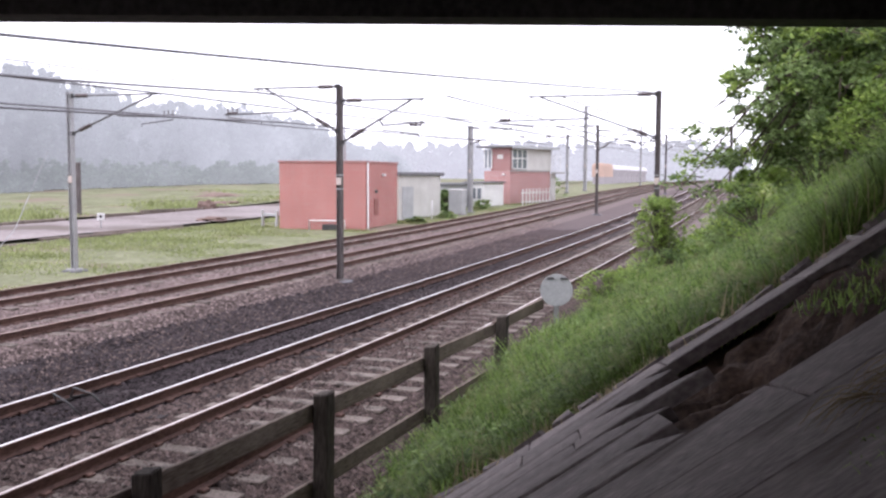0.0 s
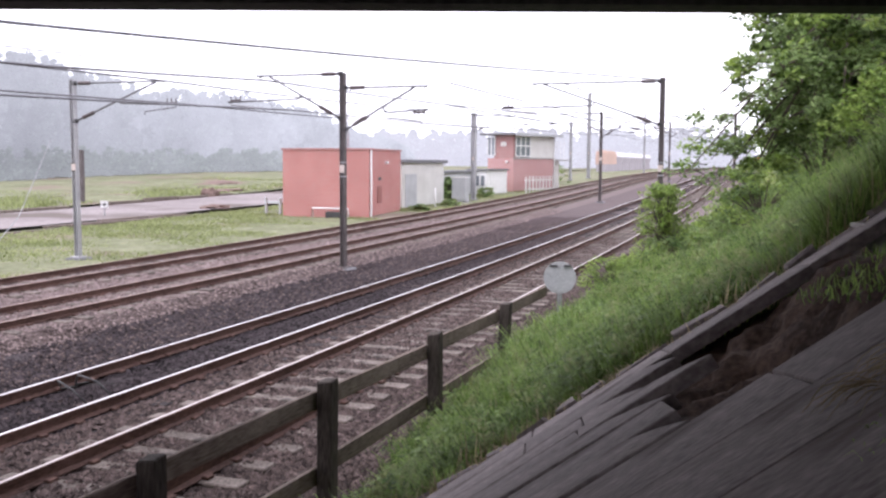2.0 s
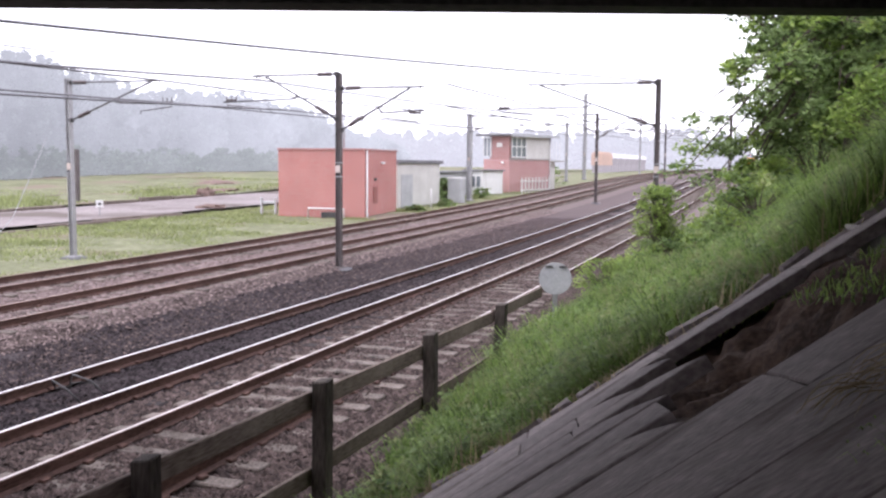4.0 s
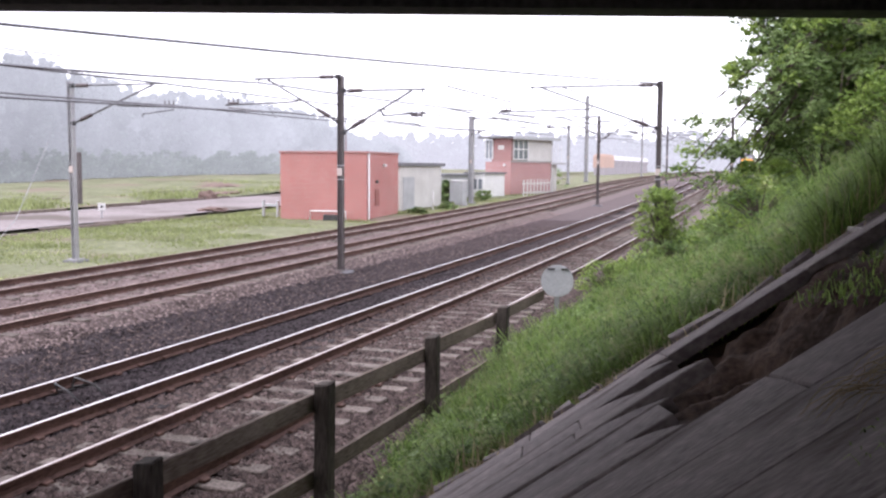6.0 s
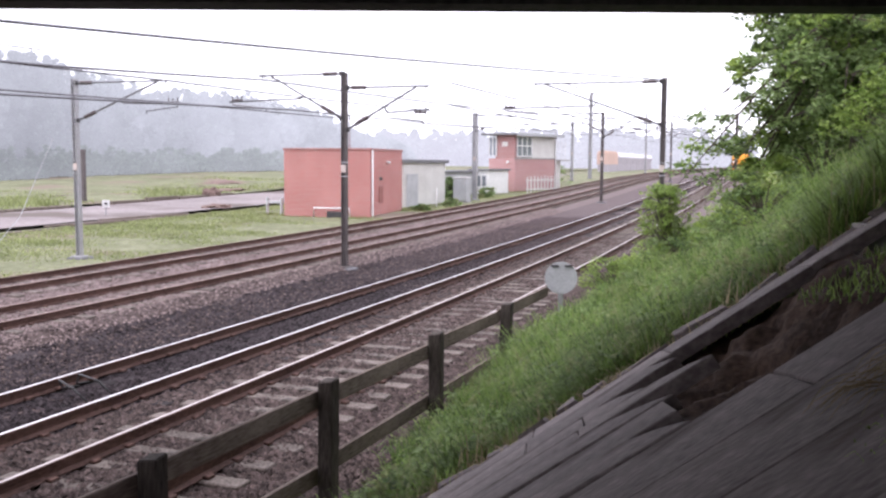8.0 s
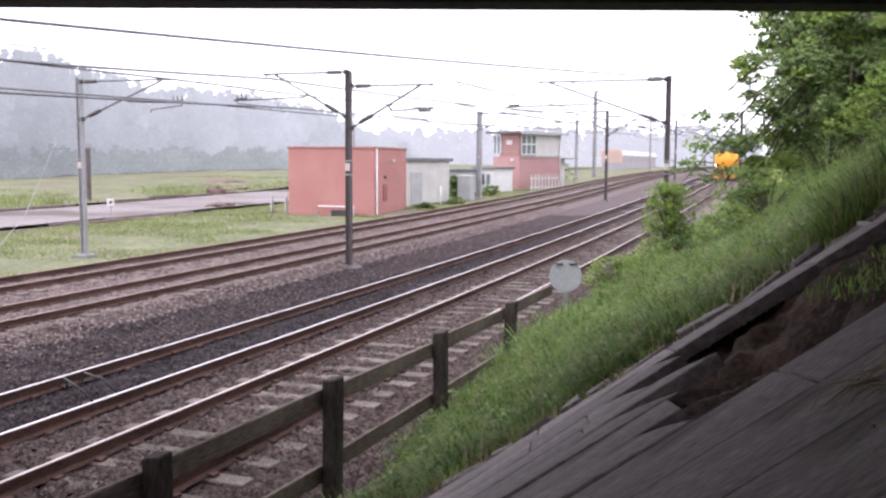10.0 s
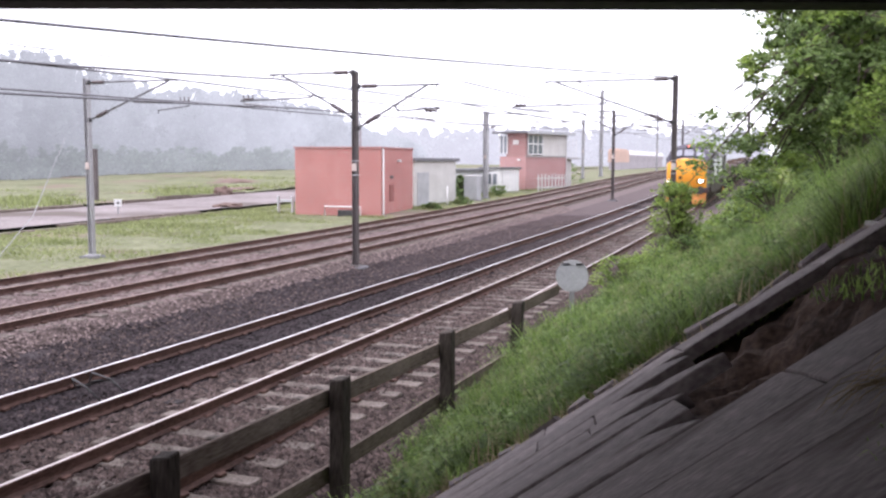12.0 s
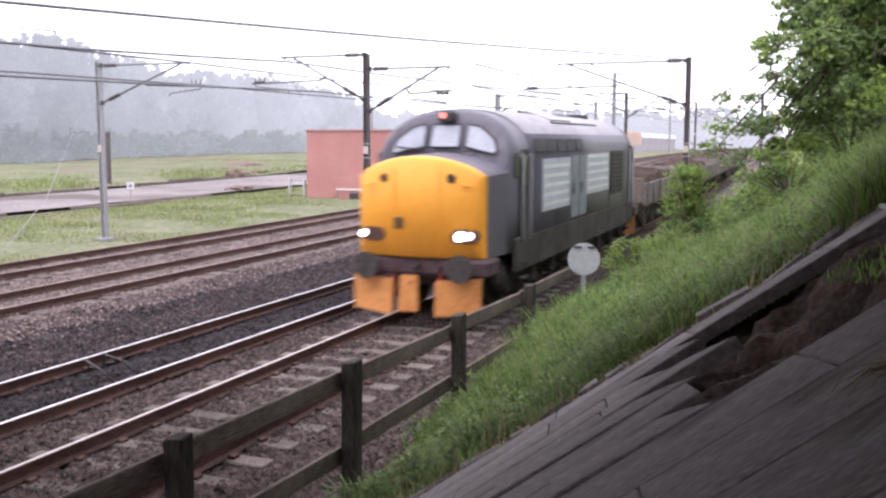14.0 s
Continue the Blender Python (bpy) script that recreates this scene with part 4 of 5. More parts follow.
def build_tree(base, height, crown_c, crown_r, limbs, label, seed, leaf=0.088, density=70, extra=(), young=0.2):
    """A tapered trunk, limbs out to the crown and leaves clustered along their ends."""
    rng = random.Random(seed)
    t = thing("tree", pose(*base), label, "tree", "trees on the bank")
    cc = Vector(crown_c) - Vector(base)
    bm = bmesh.new()
    trunk = [Vector((0, 0, -0.3)), Vector((0.1, -0.05, height * 0.3)), cc * 0.7 + Vector((0, 0, 0.1)), cc + Vector((0, 0, crown_r[2] * 0.7))]
    sweep(bm, trunk, [0.16, 0.12, 0.08, 0.02], 8)
    part("trunk", bm, M_BARK, t)
    clusters = []
    ends = []
    for k in range(limbs):
        a, e = rng.uniform(0, 6.283), rng.uniform(-0.75, 1.0)
        q = rng.uniform(0.55, 1.0)
        ends.append((cc + Vector((math.cos(a) * crown_r[0] * q * math.sqrt(max(0.1, 1 - e * e)), math.sin(a) * crown_r[1] * q * math.sqrt(max(0.1, 1 - e * e)), e * crown_r[2] * q)), 1.0))
    ends += [(Vector(e) - Vector(base), d) for e, d in extra]
    for end, dens in ends:
        lb = bmesh.new()
        s = trunk[1].lerp(trunk[3], rng.uniform(0.1, 0.75))
        mid = s.lerp(end, 0.5) + Vector((rng.uniform(-0.2, 0.2), rng.uniform(-0.2, 0.2), rng.uniform(0.0, 0.35)))
        sweep(lb, [s, mid, end], [0.034, 0.02, 0.006], 5)
        for j in range(5):
            f = rng.uniform(0.35, 1.08)
            p = s.lerp(mid, f * 2) if f < 0.5 else mid.lerp(end, f * 2 - 1)
            off = Vector((rng.uniform(-1, 1), rng.uniform(-1, 1), rng.uniform(-0.6, 0.6))) * 0.32
            sweep(lb, [p, p + off], [0.012, 0.004], 4)
            clusters.append((p + off, rng.uniform(0.16, 0.36), int(density * dens * rng.uniform(0.5, 1.2)), 1 if rng.random() < young else 0))
        part("limb", lb, M_BARK, t)
    lv = leaf_cloud("crown", clusters, [M_LEAF, M_LEAF_Y], leaf, seed + 50)
    lv.parent = t
    return t


# ends of the limbs that reach out over the line, with the fullness of their leaves
TIP = [((16.6, 1.30, 3.95), 0.96), ((16.5, 1.25, 3.55), 0.96), ((16.8, 1.05, 3.2), 0.96), ((16.4, 1.6, 2.75), 0.60), ((16.6, 1.35, 2.35), 0.72), ((17, 0.95, 2.7), 0.72), ((17, 0.8, 2.2), 0.72),
       ((17, 0.75, 4.9), 2.16), ((17, 0.6, 5.7), 1.0), ((16.8, 0.7, 4.5), 1.20), ((17, 0.5, 3.4), 1.68), ((17, 0.3, 3.0), 1.92), ((17, 0.5, 4.2), 1.44)]
rng_t = random.Random(19)
TIP += [((17.3, 0.42, 2.75), 1.1), ((17.2, 0.6, 3.05), 1.1), ((17.3, 0.5, 3.3), 1.1)]
TIP += [((rng_t.uniform(15.1, 15.9), rng_t.uniform(-1.5, 0.2), rng_t.uniform(3.7, 6.0)), 0.9) for _ in range(22)]
build_tree((17.2, -1.2, bank_z(-1.2)), 3.2, (17.0, -0.8, 5.1), (1.5, 1.3, 2.1), 60, "leafy broadleaf tree leaning over the bank", 1, extra=TIP, density=66, young=0.3, leaf=0.10)
build_tree((20.5, -2.6, bank_z(-2.6)), 4.0, (20.3, -2.0, 6.2), (1.9, 2.0, 2.9), 60, "dense broadleaf tree further up the bank", 2, young=0.5, density=46, leaf=0.14)
build_tree((14.9, -3.0, bank_z(-3.0)), 3.0, (15.0, -2.2, 5.6), (1.4, 1.25, 1.9), 46, "broadleaf tree beside the bridge", 3, young=0.55, density=44, leaf=0.1)
build_tree((25.5, -1.6, bank_z(-1.6)), 3.2, (25.5, -1.2, 4.7), (2.2, 1.9, 2.6), 50, "broadleaf tree along the hedge", 4, young=0.35, density=48, leaf=0.16)
build_tree((33, -2.6, bank_z(-2.6)), 4.0, (33, -2.4, 5.6), (2.8, 2.3, 3.2), 50, "tall tree along the hedge", 5, leaf=0.2, density=70)
build_tree((46, -2.8, bank_z(-2.8) + 0.3), 4.0, (46, -2.6, 5.6), (3.6, 2.6, 3.2), 50, "tall tree far along the hedge", 6, leaf=0.28, density=90)


def build_bush(x, y, h, r, label, seed, mats, leaf=0.09, count=26, dens=45, z=None, low=0.12):
    rng = random.Random(seed)
    b = thing("bush", pose(x, lat(x, y), rise(x) + (bank_z(y) + swell(x, y) if z is None else z)), label, "bush", "bushes on the bank")
    cl = []
    for k in range(count):
        a, q, zz = rng.uniform(0, 6.283), r * rng.random() ** 0.5, h * rng.uniform(low, 1.0)
        q *= 1.15 - 0.55 * zz / h
        e = Vector((math.cos(a) * q, math.sin(a) * q, zz))
        bm = bmesh.new()
        sweep(bm, [Vector((0, 0, -0.1)), Vector((e.x * 0.4, e.y * 0.4, e.z * 0.6)), e], [0.02, 0.012, 0.004], 4)
        part("stem", bm, M_BARK, b)
        cl.append((e, rng.uniform(0.16, 0.34) * max(0.7, r), dens, rng.randrange(2)))
    lv = leaf_cloud("leaves", cl, mats, leaf, seed)
    lv.parent = b


build_bush(19.0, 2.14, 1.6, 0.58, "upright green sapling at the foot of the bank", 21, [M_LEAF_Y, M_LEAF_Y], 0.065, 80, 46, low=0.32)
build_bush(17.2, 2.85, 0.7, 0.6, "low yellow-green bramble at the foot of the bank", 22, [M_LEAF_Y, M_LEAF_Y], 0.06, 46, 40)
build_bush(18.6, 1.7, 0.45, 0.8, "grey-green bramble on the bank", 27, [M_LEAF, M_LEAF_Y], 0.07, 40, 50)
build_bush(20.5, 2.5, 0.4, 0.8, "low tangle of brambles behind the sapling", 23, [M_LEAF, M_LEAF_Y], 0.08, 36, 50)
build_bush(16.0, 0.3, 0.9, 0.9, "leafy undergrowth below the tree", 28, [M_LEAF, M_LEAF_Y], 0.08, 44, 60)
build_bush(18.0, -0.6, 1.4, 1.2, "leafy undergrowth below the tree", 29, [M_LEAF, M_LEAF_Y], 0.09, 50, 70)
build_bush(14.6, -1.6, 1.0, 1.0, "leafy undergrowth below the tree", 30, [M_LEAF_Y, M_LEAF_Y], 0.08, 44, 60)
build_bush(22.5, 0.6, 0.6, 1.0, "hedge of brambles along the bank", 24, [M_LEAF, M_LEAF_Y], 0.09, 44, 60)
build_bush(48.0, -0.2, 1.6, 2.0, "hedge of brambles along the bank", 39, [M_LEAF, M_LEAF_Y], 0.22, 50, 60)
build_bush(72.7, 25.1, 1.75, 0.85, "dark round shrub between the huts", 26, [M_LEAF, M_LEAF], 0.3, 40, 30, z=-0.5)


for _x, _y, _h, _r2, _lab, _sd in ((98.5, 22.6, 1.3, 1.1, "scrubby shrub beyond the signal box", 51), (104, 23.0, 1.9, 1.5, "scrubby shrub beyond the signal box", 52), (110, 25.0, 2.2, 1.8, "scrubby shrub beyond the signal box", 53), (76.2, 22.6, 0.8, 0.9, "low weeds beside the porch", 54), (70.0, 22.9, 0.6, 0.8, "low weeds beside the cabinet", 55), (64.5, 22.0, 0.5, 0.9, "low weeds in front of the store", 56), (58.6, 21.9, 0.45, 0.7, "low weeds at the foot of the brick hut", 57)):
    build_bush(_x, _y + 0.008 * _x, _h, _r2, _lab, _sd, [M_LEAF, M_GRASS_P], 0.2, 26, 26, z=-0.5)


def build_grass(name, spots, m, label, seed, height, width=0.011, lean=0.45):
    """Single tapered, bent blades at the given places."""
    rng = random.Random(seed)
    verts, faces = [], []
    for x, y, z, k in spots:
        h, a = height * k * rng.uniform(0.5, 1.25), rng.uniform(0, 6.283)
        d = Vector((math.cos(a), math.sin(a), 0))
        w = Vector((-d.y, d.x, 0)) * width * rng.uniform(0.7, 1.5)
        b = rng.uniform(0.1, 1.0) * lean * h
        p = Vector((x, y, z - 0.03))
        q, t = p + d * b * 0.35 + Vector((0, 0, h * 0.6)), p + d * b + Vector((0, 0, h * (1.0 - 0.25 * b / h)))
        o = len(verts)
        verts += [p - w, p + w, q + w * 0.8, q - w * 0.8, t]
        faces += [(o, o + 1, o + 2, o + 3), (o + 3, o + 2, o + 4)]
    tagged(from_arrays(name, verts, faces, m), label, "grass", "", "stuff")


def build_tufts(name, spots, m, label, seed, height, blades, spread, width=0.006):
    """Tufts of blades that rise together, part outward and droop at the tip."""
    rng = random.Random(seed)
    verts, faces = [], []
    for x, y, z, k in spots:
        tall, n = height * k * rng.uniform(0.6, 1.35), rng.randrange(blades // 2, blades + 1)
        sway = Vector((rng.uniform(-1, 1), rng.uniform(-1, 1), 0)) * 0.35
        for _ in range(n):
            a, q = rng.uniform(0, 6.283), rng.random()
            d = (Vector((math.cos(a), math.sin(a), 0)) + sway).normalized()
            h = tall * rng.uniform(0.55, 1.1)
            w = Vector((-d.y, d.x, 0)) * width * rng.uniform(0.6, 1.4)
            p = Vector((x, y, z - 0.04)) + d * spread * q * 0.6
            out = h * rng.uniform(0.25, 1.0) * (0.5 + q)
            b = p + d * out * 0.2 + Vector((0, 0, h * 0.5))
            c = p + d * out * 0.6 + Vector((0, 0, h * 0.86))
            t = p + d * out * 1.15 + Vector((0, 0, h * (1.0 - 0.45 * min(1, out / h))))
            o = len(verts)
            verts += [p - w, p + w, b + w, b - w, c + w * 0.7, c - w * 0.7, t]
            faces += [(o, o + 1, o + 2, o + 3), (o + 3, o + 2, o + 4, o + 5), (o + 5, o + 4, o + 6)]
    tagged(from_arrays(name, verts, faces, m), label, "grass", "", "stuff")


def bank_spots(count, seed, edge=0.0, d_max=40, power=2.0):
    rng, out = random.Random(seed), []
    while len(out) < count:
        d = EDGE + edge + (d_max - EDGE) * rng.random() ** power
        r = rng.uniform(-2.6, 4.4 + 0.25 * d)
        p = AX * d + RT * r
        if p.y > FOOT + (0.6 if p.x > 9.3 else 0.15) + 0.12 * noise.noise((p.x, 0, 3)) or p.y < -6.5:
            continue
        k = (0.8 + 0.6 * noise.noise((p.x * 0.8, p.y * 0.8, 1)) + 0.35 * noise.noise((p.x * 2.6, p.y * 2.6, 4))) * (1.35 if p.y < -0.3 else 1.0)
        if noise.noise((p.x * 1.3, p.y * 1.3, 12)) < -0.42:
            continue
        out.append((p.x, lat(p.x, p.y), rise(p.x) + max(min(bank_z(p.y) + swell(p.x, p.y), 5.4), -0.2) + noise.noise((p.x * 0.35, p.y * 0.6, 5)) * 0.16 - 0.05, k))
    return out


build_tufts("bank_grass", bank_spots(13500, 31, 0.45, 34, 1.6), M_GRASS, "lush green grass tufts covering the bank", 31, 0.34, 20, 0.22, 0.0062)
build_grass("short_grass", bank_spots(50000, 39, 0.42, 34, 1.7), M_GRASS, "short green grass between the tufts", 39, 0.2, 0.006, 1.2)
build_tufts("pale_grass", [q for q in bank_spots(3000, 34, 0.9, 30, 1.6) if noise.noise((q[0] * 0.9, q[1] * 0.9, 21)) > 0.12], M_GRASS_P, "pale seeding grass in drifts on the bank", 34, 0.42, 14, 0.16, 0.0045)
weeds, rng_b = [], random.Random(61)
for x, y, z, k in bank_spots(1700, 62, 0.5, 30, 1.6):
    weeds.append(((x, y, z + rng_b.uniform(0.1, 0.34)), rng_b.uniform(0.06, 0.16), rng_b.randrange(8, 22), rng_b.randrange(2)))
tagged(leaf_cloud("bank_weeds", weeds, [M_LEAF, M_GRASS_P], 0.055, 63, 0.8), "leafy green weeds growing through the grass", "weeds", "", "stuff")
build_grass("dry_grass", bank_spots(3600, 32, 0.2, 30), M_DRY, "dry straw-coloured stalks among the grass", 32, 0.42, 0.0035)
_r = random.Random(33)
build_grass("verge_grass", [(x, lat(x, y), rise(x) - 0.44, max(0.4, 0.7 + 0.7 * noise.noise((x * 0.3, y * 0.3, 7)))) for x, y in ((_r.uniform(12, 95), _r.uniform(20.9, 34)) for _ in range(70000))], M_GRASS_P, "rough tufted pale grass on the verge", 33, 0.2, 0.022, 1.0)


_r = random.Random(40)
build_grass("meadow_grass", [(x, y, rise(x) - 0.5, max(0.35, 0.7 + noise.noise((x * 0.12, y * 0.12, 17)))) for x, y in ((x, 47.6 - 0.03 * (x - 30) + 30 * f) for x, f in ((_r.uniform(25, 110), _r.random()) for _ in range(32000)))], M_GRASS_P, "rough grass clumps on the meadow before the wood", 40, 0.62, 0.045, 0.9)


def slope_spots(count, seed, u0, u1, v0, v1, h=-0.06):
    rng, out = random.Random(seed), []
    for _ in range(count):
        p = on_slope(rng.uniform(u0, u1), rng.uniform(v0, v1), h)
        out.append((p.x, p.y, p.z, rng.uniform(0.5, 1.1)))
    return out


build_grass("shade_grass", slope_spots(900, 35, 2.5, 3.6, 0.9, 3.3), M_GRASS, "thin green grass growing in the washed-out earth", 35, 0.09, 0.004, 2.0)


def build_stalks(count, seed):
    """Bleached stalks and roots that arch over the slabs."""
    rng, bm = random.Random(seed), bmesh.new()
    for _ in range(count):
        u, v = rng.uniform(1.86, 2.12), rng.uniform(3.85, 4.25)
        ln, up, turn = rng.uniform(0.06, 0.2), rng.uniform(0.005, 0.035), rng.uniform(-0.5, 0.5)
        pts = [on_slope(u - ln * f * math.cos(turn), v + ln * f * math.sin(turn), 0.008 + up * 4 * f * (1 - f) + rng.uniform(0, 0.008)) for f in (0, 0.25, 0.5, 0.75, 1)]
        sweep(bm, pts, [0.0016, 0.0015, 0.0013, 0.0010, 0.0005], 4)
    one("dry_stalks", bm, M_DRY, "bleached straw and roots caught on the slabs", "dry stalks", kind="stuff")


build_stalks(44, 36)
build_tufts("slope_weeds", slope_spots(16, 37, 1.66, 1.86, 4.35, 4.6, 0.0), M_GRASS, "green weeds rooted between the slabs", 37, 0.055, 10, 0.05, 0.0018)
build_grass("edge_weeds", slope_spots(6000, 38, -1.5, 3.4, -0.62, 0.05, -0.05), M_DRY, "dry weeds and litter along the broken kerb", 38, 0.13, 0.0045, 1.6)


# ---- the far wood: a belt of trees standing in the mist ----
# Each veil colour is haze given off by the leaves' own material.
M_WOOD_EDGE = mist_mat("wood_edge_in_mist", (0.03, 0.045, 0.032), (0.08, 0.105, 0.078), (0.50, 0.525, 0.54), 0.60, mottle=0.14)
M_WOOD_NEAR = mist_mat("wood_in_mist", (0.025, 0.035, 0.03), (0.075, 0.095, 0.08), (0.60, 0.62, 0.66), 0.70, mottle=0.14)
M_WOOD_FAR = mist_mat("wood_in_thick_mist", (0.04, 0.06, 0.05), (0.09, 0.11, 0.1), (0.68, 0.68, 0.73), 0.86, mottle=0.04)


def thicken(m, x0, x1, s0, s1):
    """Raises the haze's glow down the line and upward, so the distance grows paler."""
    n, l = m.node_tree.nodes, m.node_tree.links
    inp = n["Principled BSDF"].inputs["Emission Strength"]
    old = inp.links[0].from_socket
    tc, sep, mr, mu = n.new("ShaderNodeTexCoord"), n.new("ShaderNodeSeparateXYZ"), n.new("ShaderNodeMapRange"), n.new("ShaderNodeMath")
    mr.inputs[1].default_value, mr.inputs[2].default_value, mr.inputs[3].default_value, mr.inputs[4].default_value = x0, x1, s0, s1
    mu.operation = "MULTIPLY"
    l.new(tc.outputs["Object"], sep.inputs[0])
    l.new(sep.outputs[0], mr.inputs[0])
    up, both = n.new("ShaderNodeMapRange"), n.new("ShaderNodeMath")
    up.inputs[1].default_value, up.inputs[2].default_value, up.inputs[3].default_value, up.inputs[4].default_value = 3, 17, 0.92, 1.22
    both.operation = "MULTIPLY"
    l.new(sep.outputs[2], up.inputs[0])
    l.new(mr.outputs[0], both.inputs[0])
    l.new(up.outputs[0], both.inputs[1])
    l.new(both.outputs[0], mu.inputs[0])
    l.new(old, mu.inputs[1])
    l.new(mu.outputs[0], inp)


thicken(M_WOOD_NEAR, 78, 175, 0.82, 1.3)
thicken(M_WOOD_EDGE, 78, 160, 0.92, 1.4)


def build_wood(name, spots, m, label, seed, leaf, count=60, low=0.0):
    """Rounded and spired crowns, each of many small clumps that thin out to ragged tips."""
    rng = random.Random(seed)
    cl = []
    for bearing, dist, h, r in spots:
        b = radians(bearing)
        x, y = math.cos(b) * dist, math.sin(b) * dist
        spire = rng.random() < 0.35
        n = int(10 + h * 1.3)
        for k in range(n):
            f = low + (1 - low) * (k + rng.random()) / n
            rr = r * (1.05 - f) if spire else r * (0.55 + 0.45 * math.sin(min(1, f * 1.15) * math.pi) ** 0.6) * (1.0 - 0.55 * max(0, f - 0.6))
            a = rng.uniform(0, 6.283)
            q = rng.random() ** 0.5 * rr
            tip = 1 - 0.5 * f
            cl.append(((x + math.cos(a) * q, y + math.sin(a) * q, rise(x) * (1 - f) + h * f * 0.97), r * rng.uniform(0.22, 0.42) * tip, int(count * tip), 0))
    ob = leaf_cloud(name, cl, [m], leaf, seed, 0.9)
    tagged(ob, label, "wood", "", "stuff")


rng_w = random.Random(77)
spots_a, spots_b, spots_c = [], [], []
# bearing from the line and height of the skyline above the eye, in degrees
SKYLINE = [(48, 5.6), (41.9, 5.75), (39.1, 5.0), (36.2, 4.2), (31.9, 4.0), (27.1, 3.2), (24.1, 1.9), (21.5, 1.2)]
for i in range(300):
    t = i / 299
    bearing = 47.5 - 26.0 * t + rng_w.uniform(-0.2, 0.2)
    deep = t > 0.3 + rng_w.uniform(-0.3, 0.3)
    dist = 116 + 55 * t + (rng_w.uniform(8, 22) if deep else rng_w.uniform(-3, 10))
    for (b0, e0), (b1, e1) in zip(SKYLINE, SKYLINE[1:]):
        if b1 <= bearing <= b0:
            e = e0 + (e1 - e0) * (b0 - bearing) / (b0 - b1)
    top = 3.1 + dist * math.tan(radians(e)) * rng_w.uniform(0.74, 1.06)
    spots_a.append((bearing, dist, top, rng_w.uniform(1.8, 3.4)))
for i in range(120):
    t = i / 119
    spots_c.append((47.5 - 25.5 * t, 110 + 42 * t + 20 * t * t + rng_w.uniform(-2, 4), rng_w.uniform(2.6, 5.5), rng_w.uniform(1.8, 3.2)))
for i in range(70):
    t = i / 69
    spots_b.append((23 - 21 * t, 330 + rng_w.uniform(-10, 40), rng_w.uniform(11, 16), rng_w.uniform(4, 7)))
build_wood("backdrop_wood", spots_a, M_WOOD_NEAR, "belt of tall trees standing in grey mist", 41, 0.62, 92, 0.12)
fringe, rng_f = [], random.Random(45)
for bearing, dist, h, r in spots_a:
    bx, by = math.cos(radians(bearing)) * dist, math.sin(radians(bearing)) * dist
    for _ in range(7):
        q, a = r * rng_f.random() * 0.8, rng_f.uniform(0, 6.283)
        fringe.append(((bx + math.cos(a) * q, by + math.sin(a) * q, h * rng_f.uniform(0.78, 1.03) - q * 0.5), rng_f.uniform(0.5, 1.2), 22, 0))
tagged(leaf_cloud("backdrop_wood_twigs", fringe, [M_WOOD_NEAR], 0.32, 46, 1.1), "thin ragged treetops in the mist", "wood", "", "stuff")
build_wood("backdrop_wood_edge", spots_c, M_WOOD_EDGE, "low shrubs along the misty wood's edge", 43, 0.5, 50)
# Down the line this glowing low wood also stands in for bare haze.
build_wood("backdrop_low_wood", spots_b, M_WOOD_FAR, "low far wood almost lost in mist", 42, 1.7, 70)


# ---- the locomotive ----
P_SLATE = mat("slate_grey_paint", (0.115, 0.105, 0.13), (0.165, 0.152, 0.18), 1.2, 0.45, 0, 0.05, 8, 0.4)
# Roof grey lightened so that some haze sits in its colour.
P_ROOF = mat("weathered_hazed_roof_grey", (0.34, 0.325, 0.35), (0.49, 0.47, 0.50), 0.8, 0.6, 0, 0.1, 7, 0.3, stretch=(1, 0.4, 1))
P_YELLOW = mat("warning_yellow_paint", (0.93, 0.385, 0.04), (1.0, 0.455, 0.06), 0.8, 0.4, 0, 0.04, 12, 0.4)
P_PLOUGH = mat("dirty_yellow_paint", (0.58, 0.22, 0.06), (0.80, 0.36, 0.12), 2.5, 0.6, 0, 0.1, 18, 0.3)
P_PALE = mat("pale_blue_livery_panel", (0.40, 0.45, 0.49), (0.60, 0.64, 0.68), 1.0, 0.5, 0, 0.05, 9, 0.4)
P_DOOR = mat("faded_door_paint", (0.20, 0.22, 0.25), (0.30, 0.33, 0.36), 1.2, 0.5, 0, 0.05, 9, 0.4)
# Underframe grime, used too as the painted shade of the door recess.
P_GRIME_SHADE = mat("underframe_grime_recess_shade", (0.040, 0.034, 0.032), (0.11, 0.095, 0.088), 2.0, 0.85, 0, 0.3, 20, 0.2)
P_BEAM = mat("buffer_beam_grime", (0.06, 0.04, 0.045), (0.13, 0.085, 0.09), 2.0, 0.7, 0, 0.2, 20, 0.3)
P_RED = mat("red_hose", (0.30, 0.04, 0.05), (0.42, 0.07, 0.08), 2, 0.5)
P_GLASS = glass_mat("cab_glass", (0.30, 0.31, 0.36))
P_DARKGLASS = glass_mat("dark_cab_glass", (0.05, 0.05, 0.06))
P_RUSTY = mat("rust_brown_grille", (0.10, 0.055, 0.02), (0.20, 0.11, 0.04), 30)
P_LAMPBOX = mat("lamp_box_brown", (0.07, 0.035, 0.03), (0.15, 0.075, 0.06), 9, 0.5)
P_LAMP = glow("lit_headlamp", (1.0, 0.93, 0.84), 6.0)
P_TAIL = glow("lit_red_lamp", (1.0, 0.25, 0.2), 1.5)


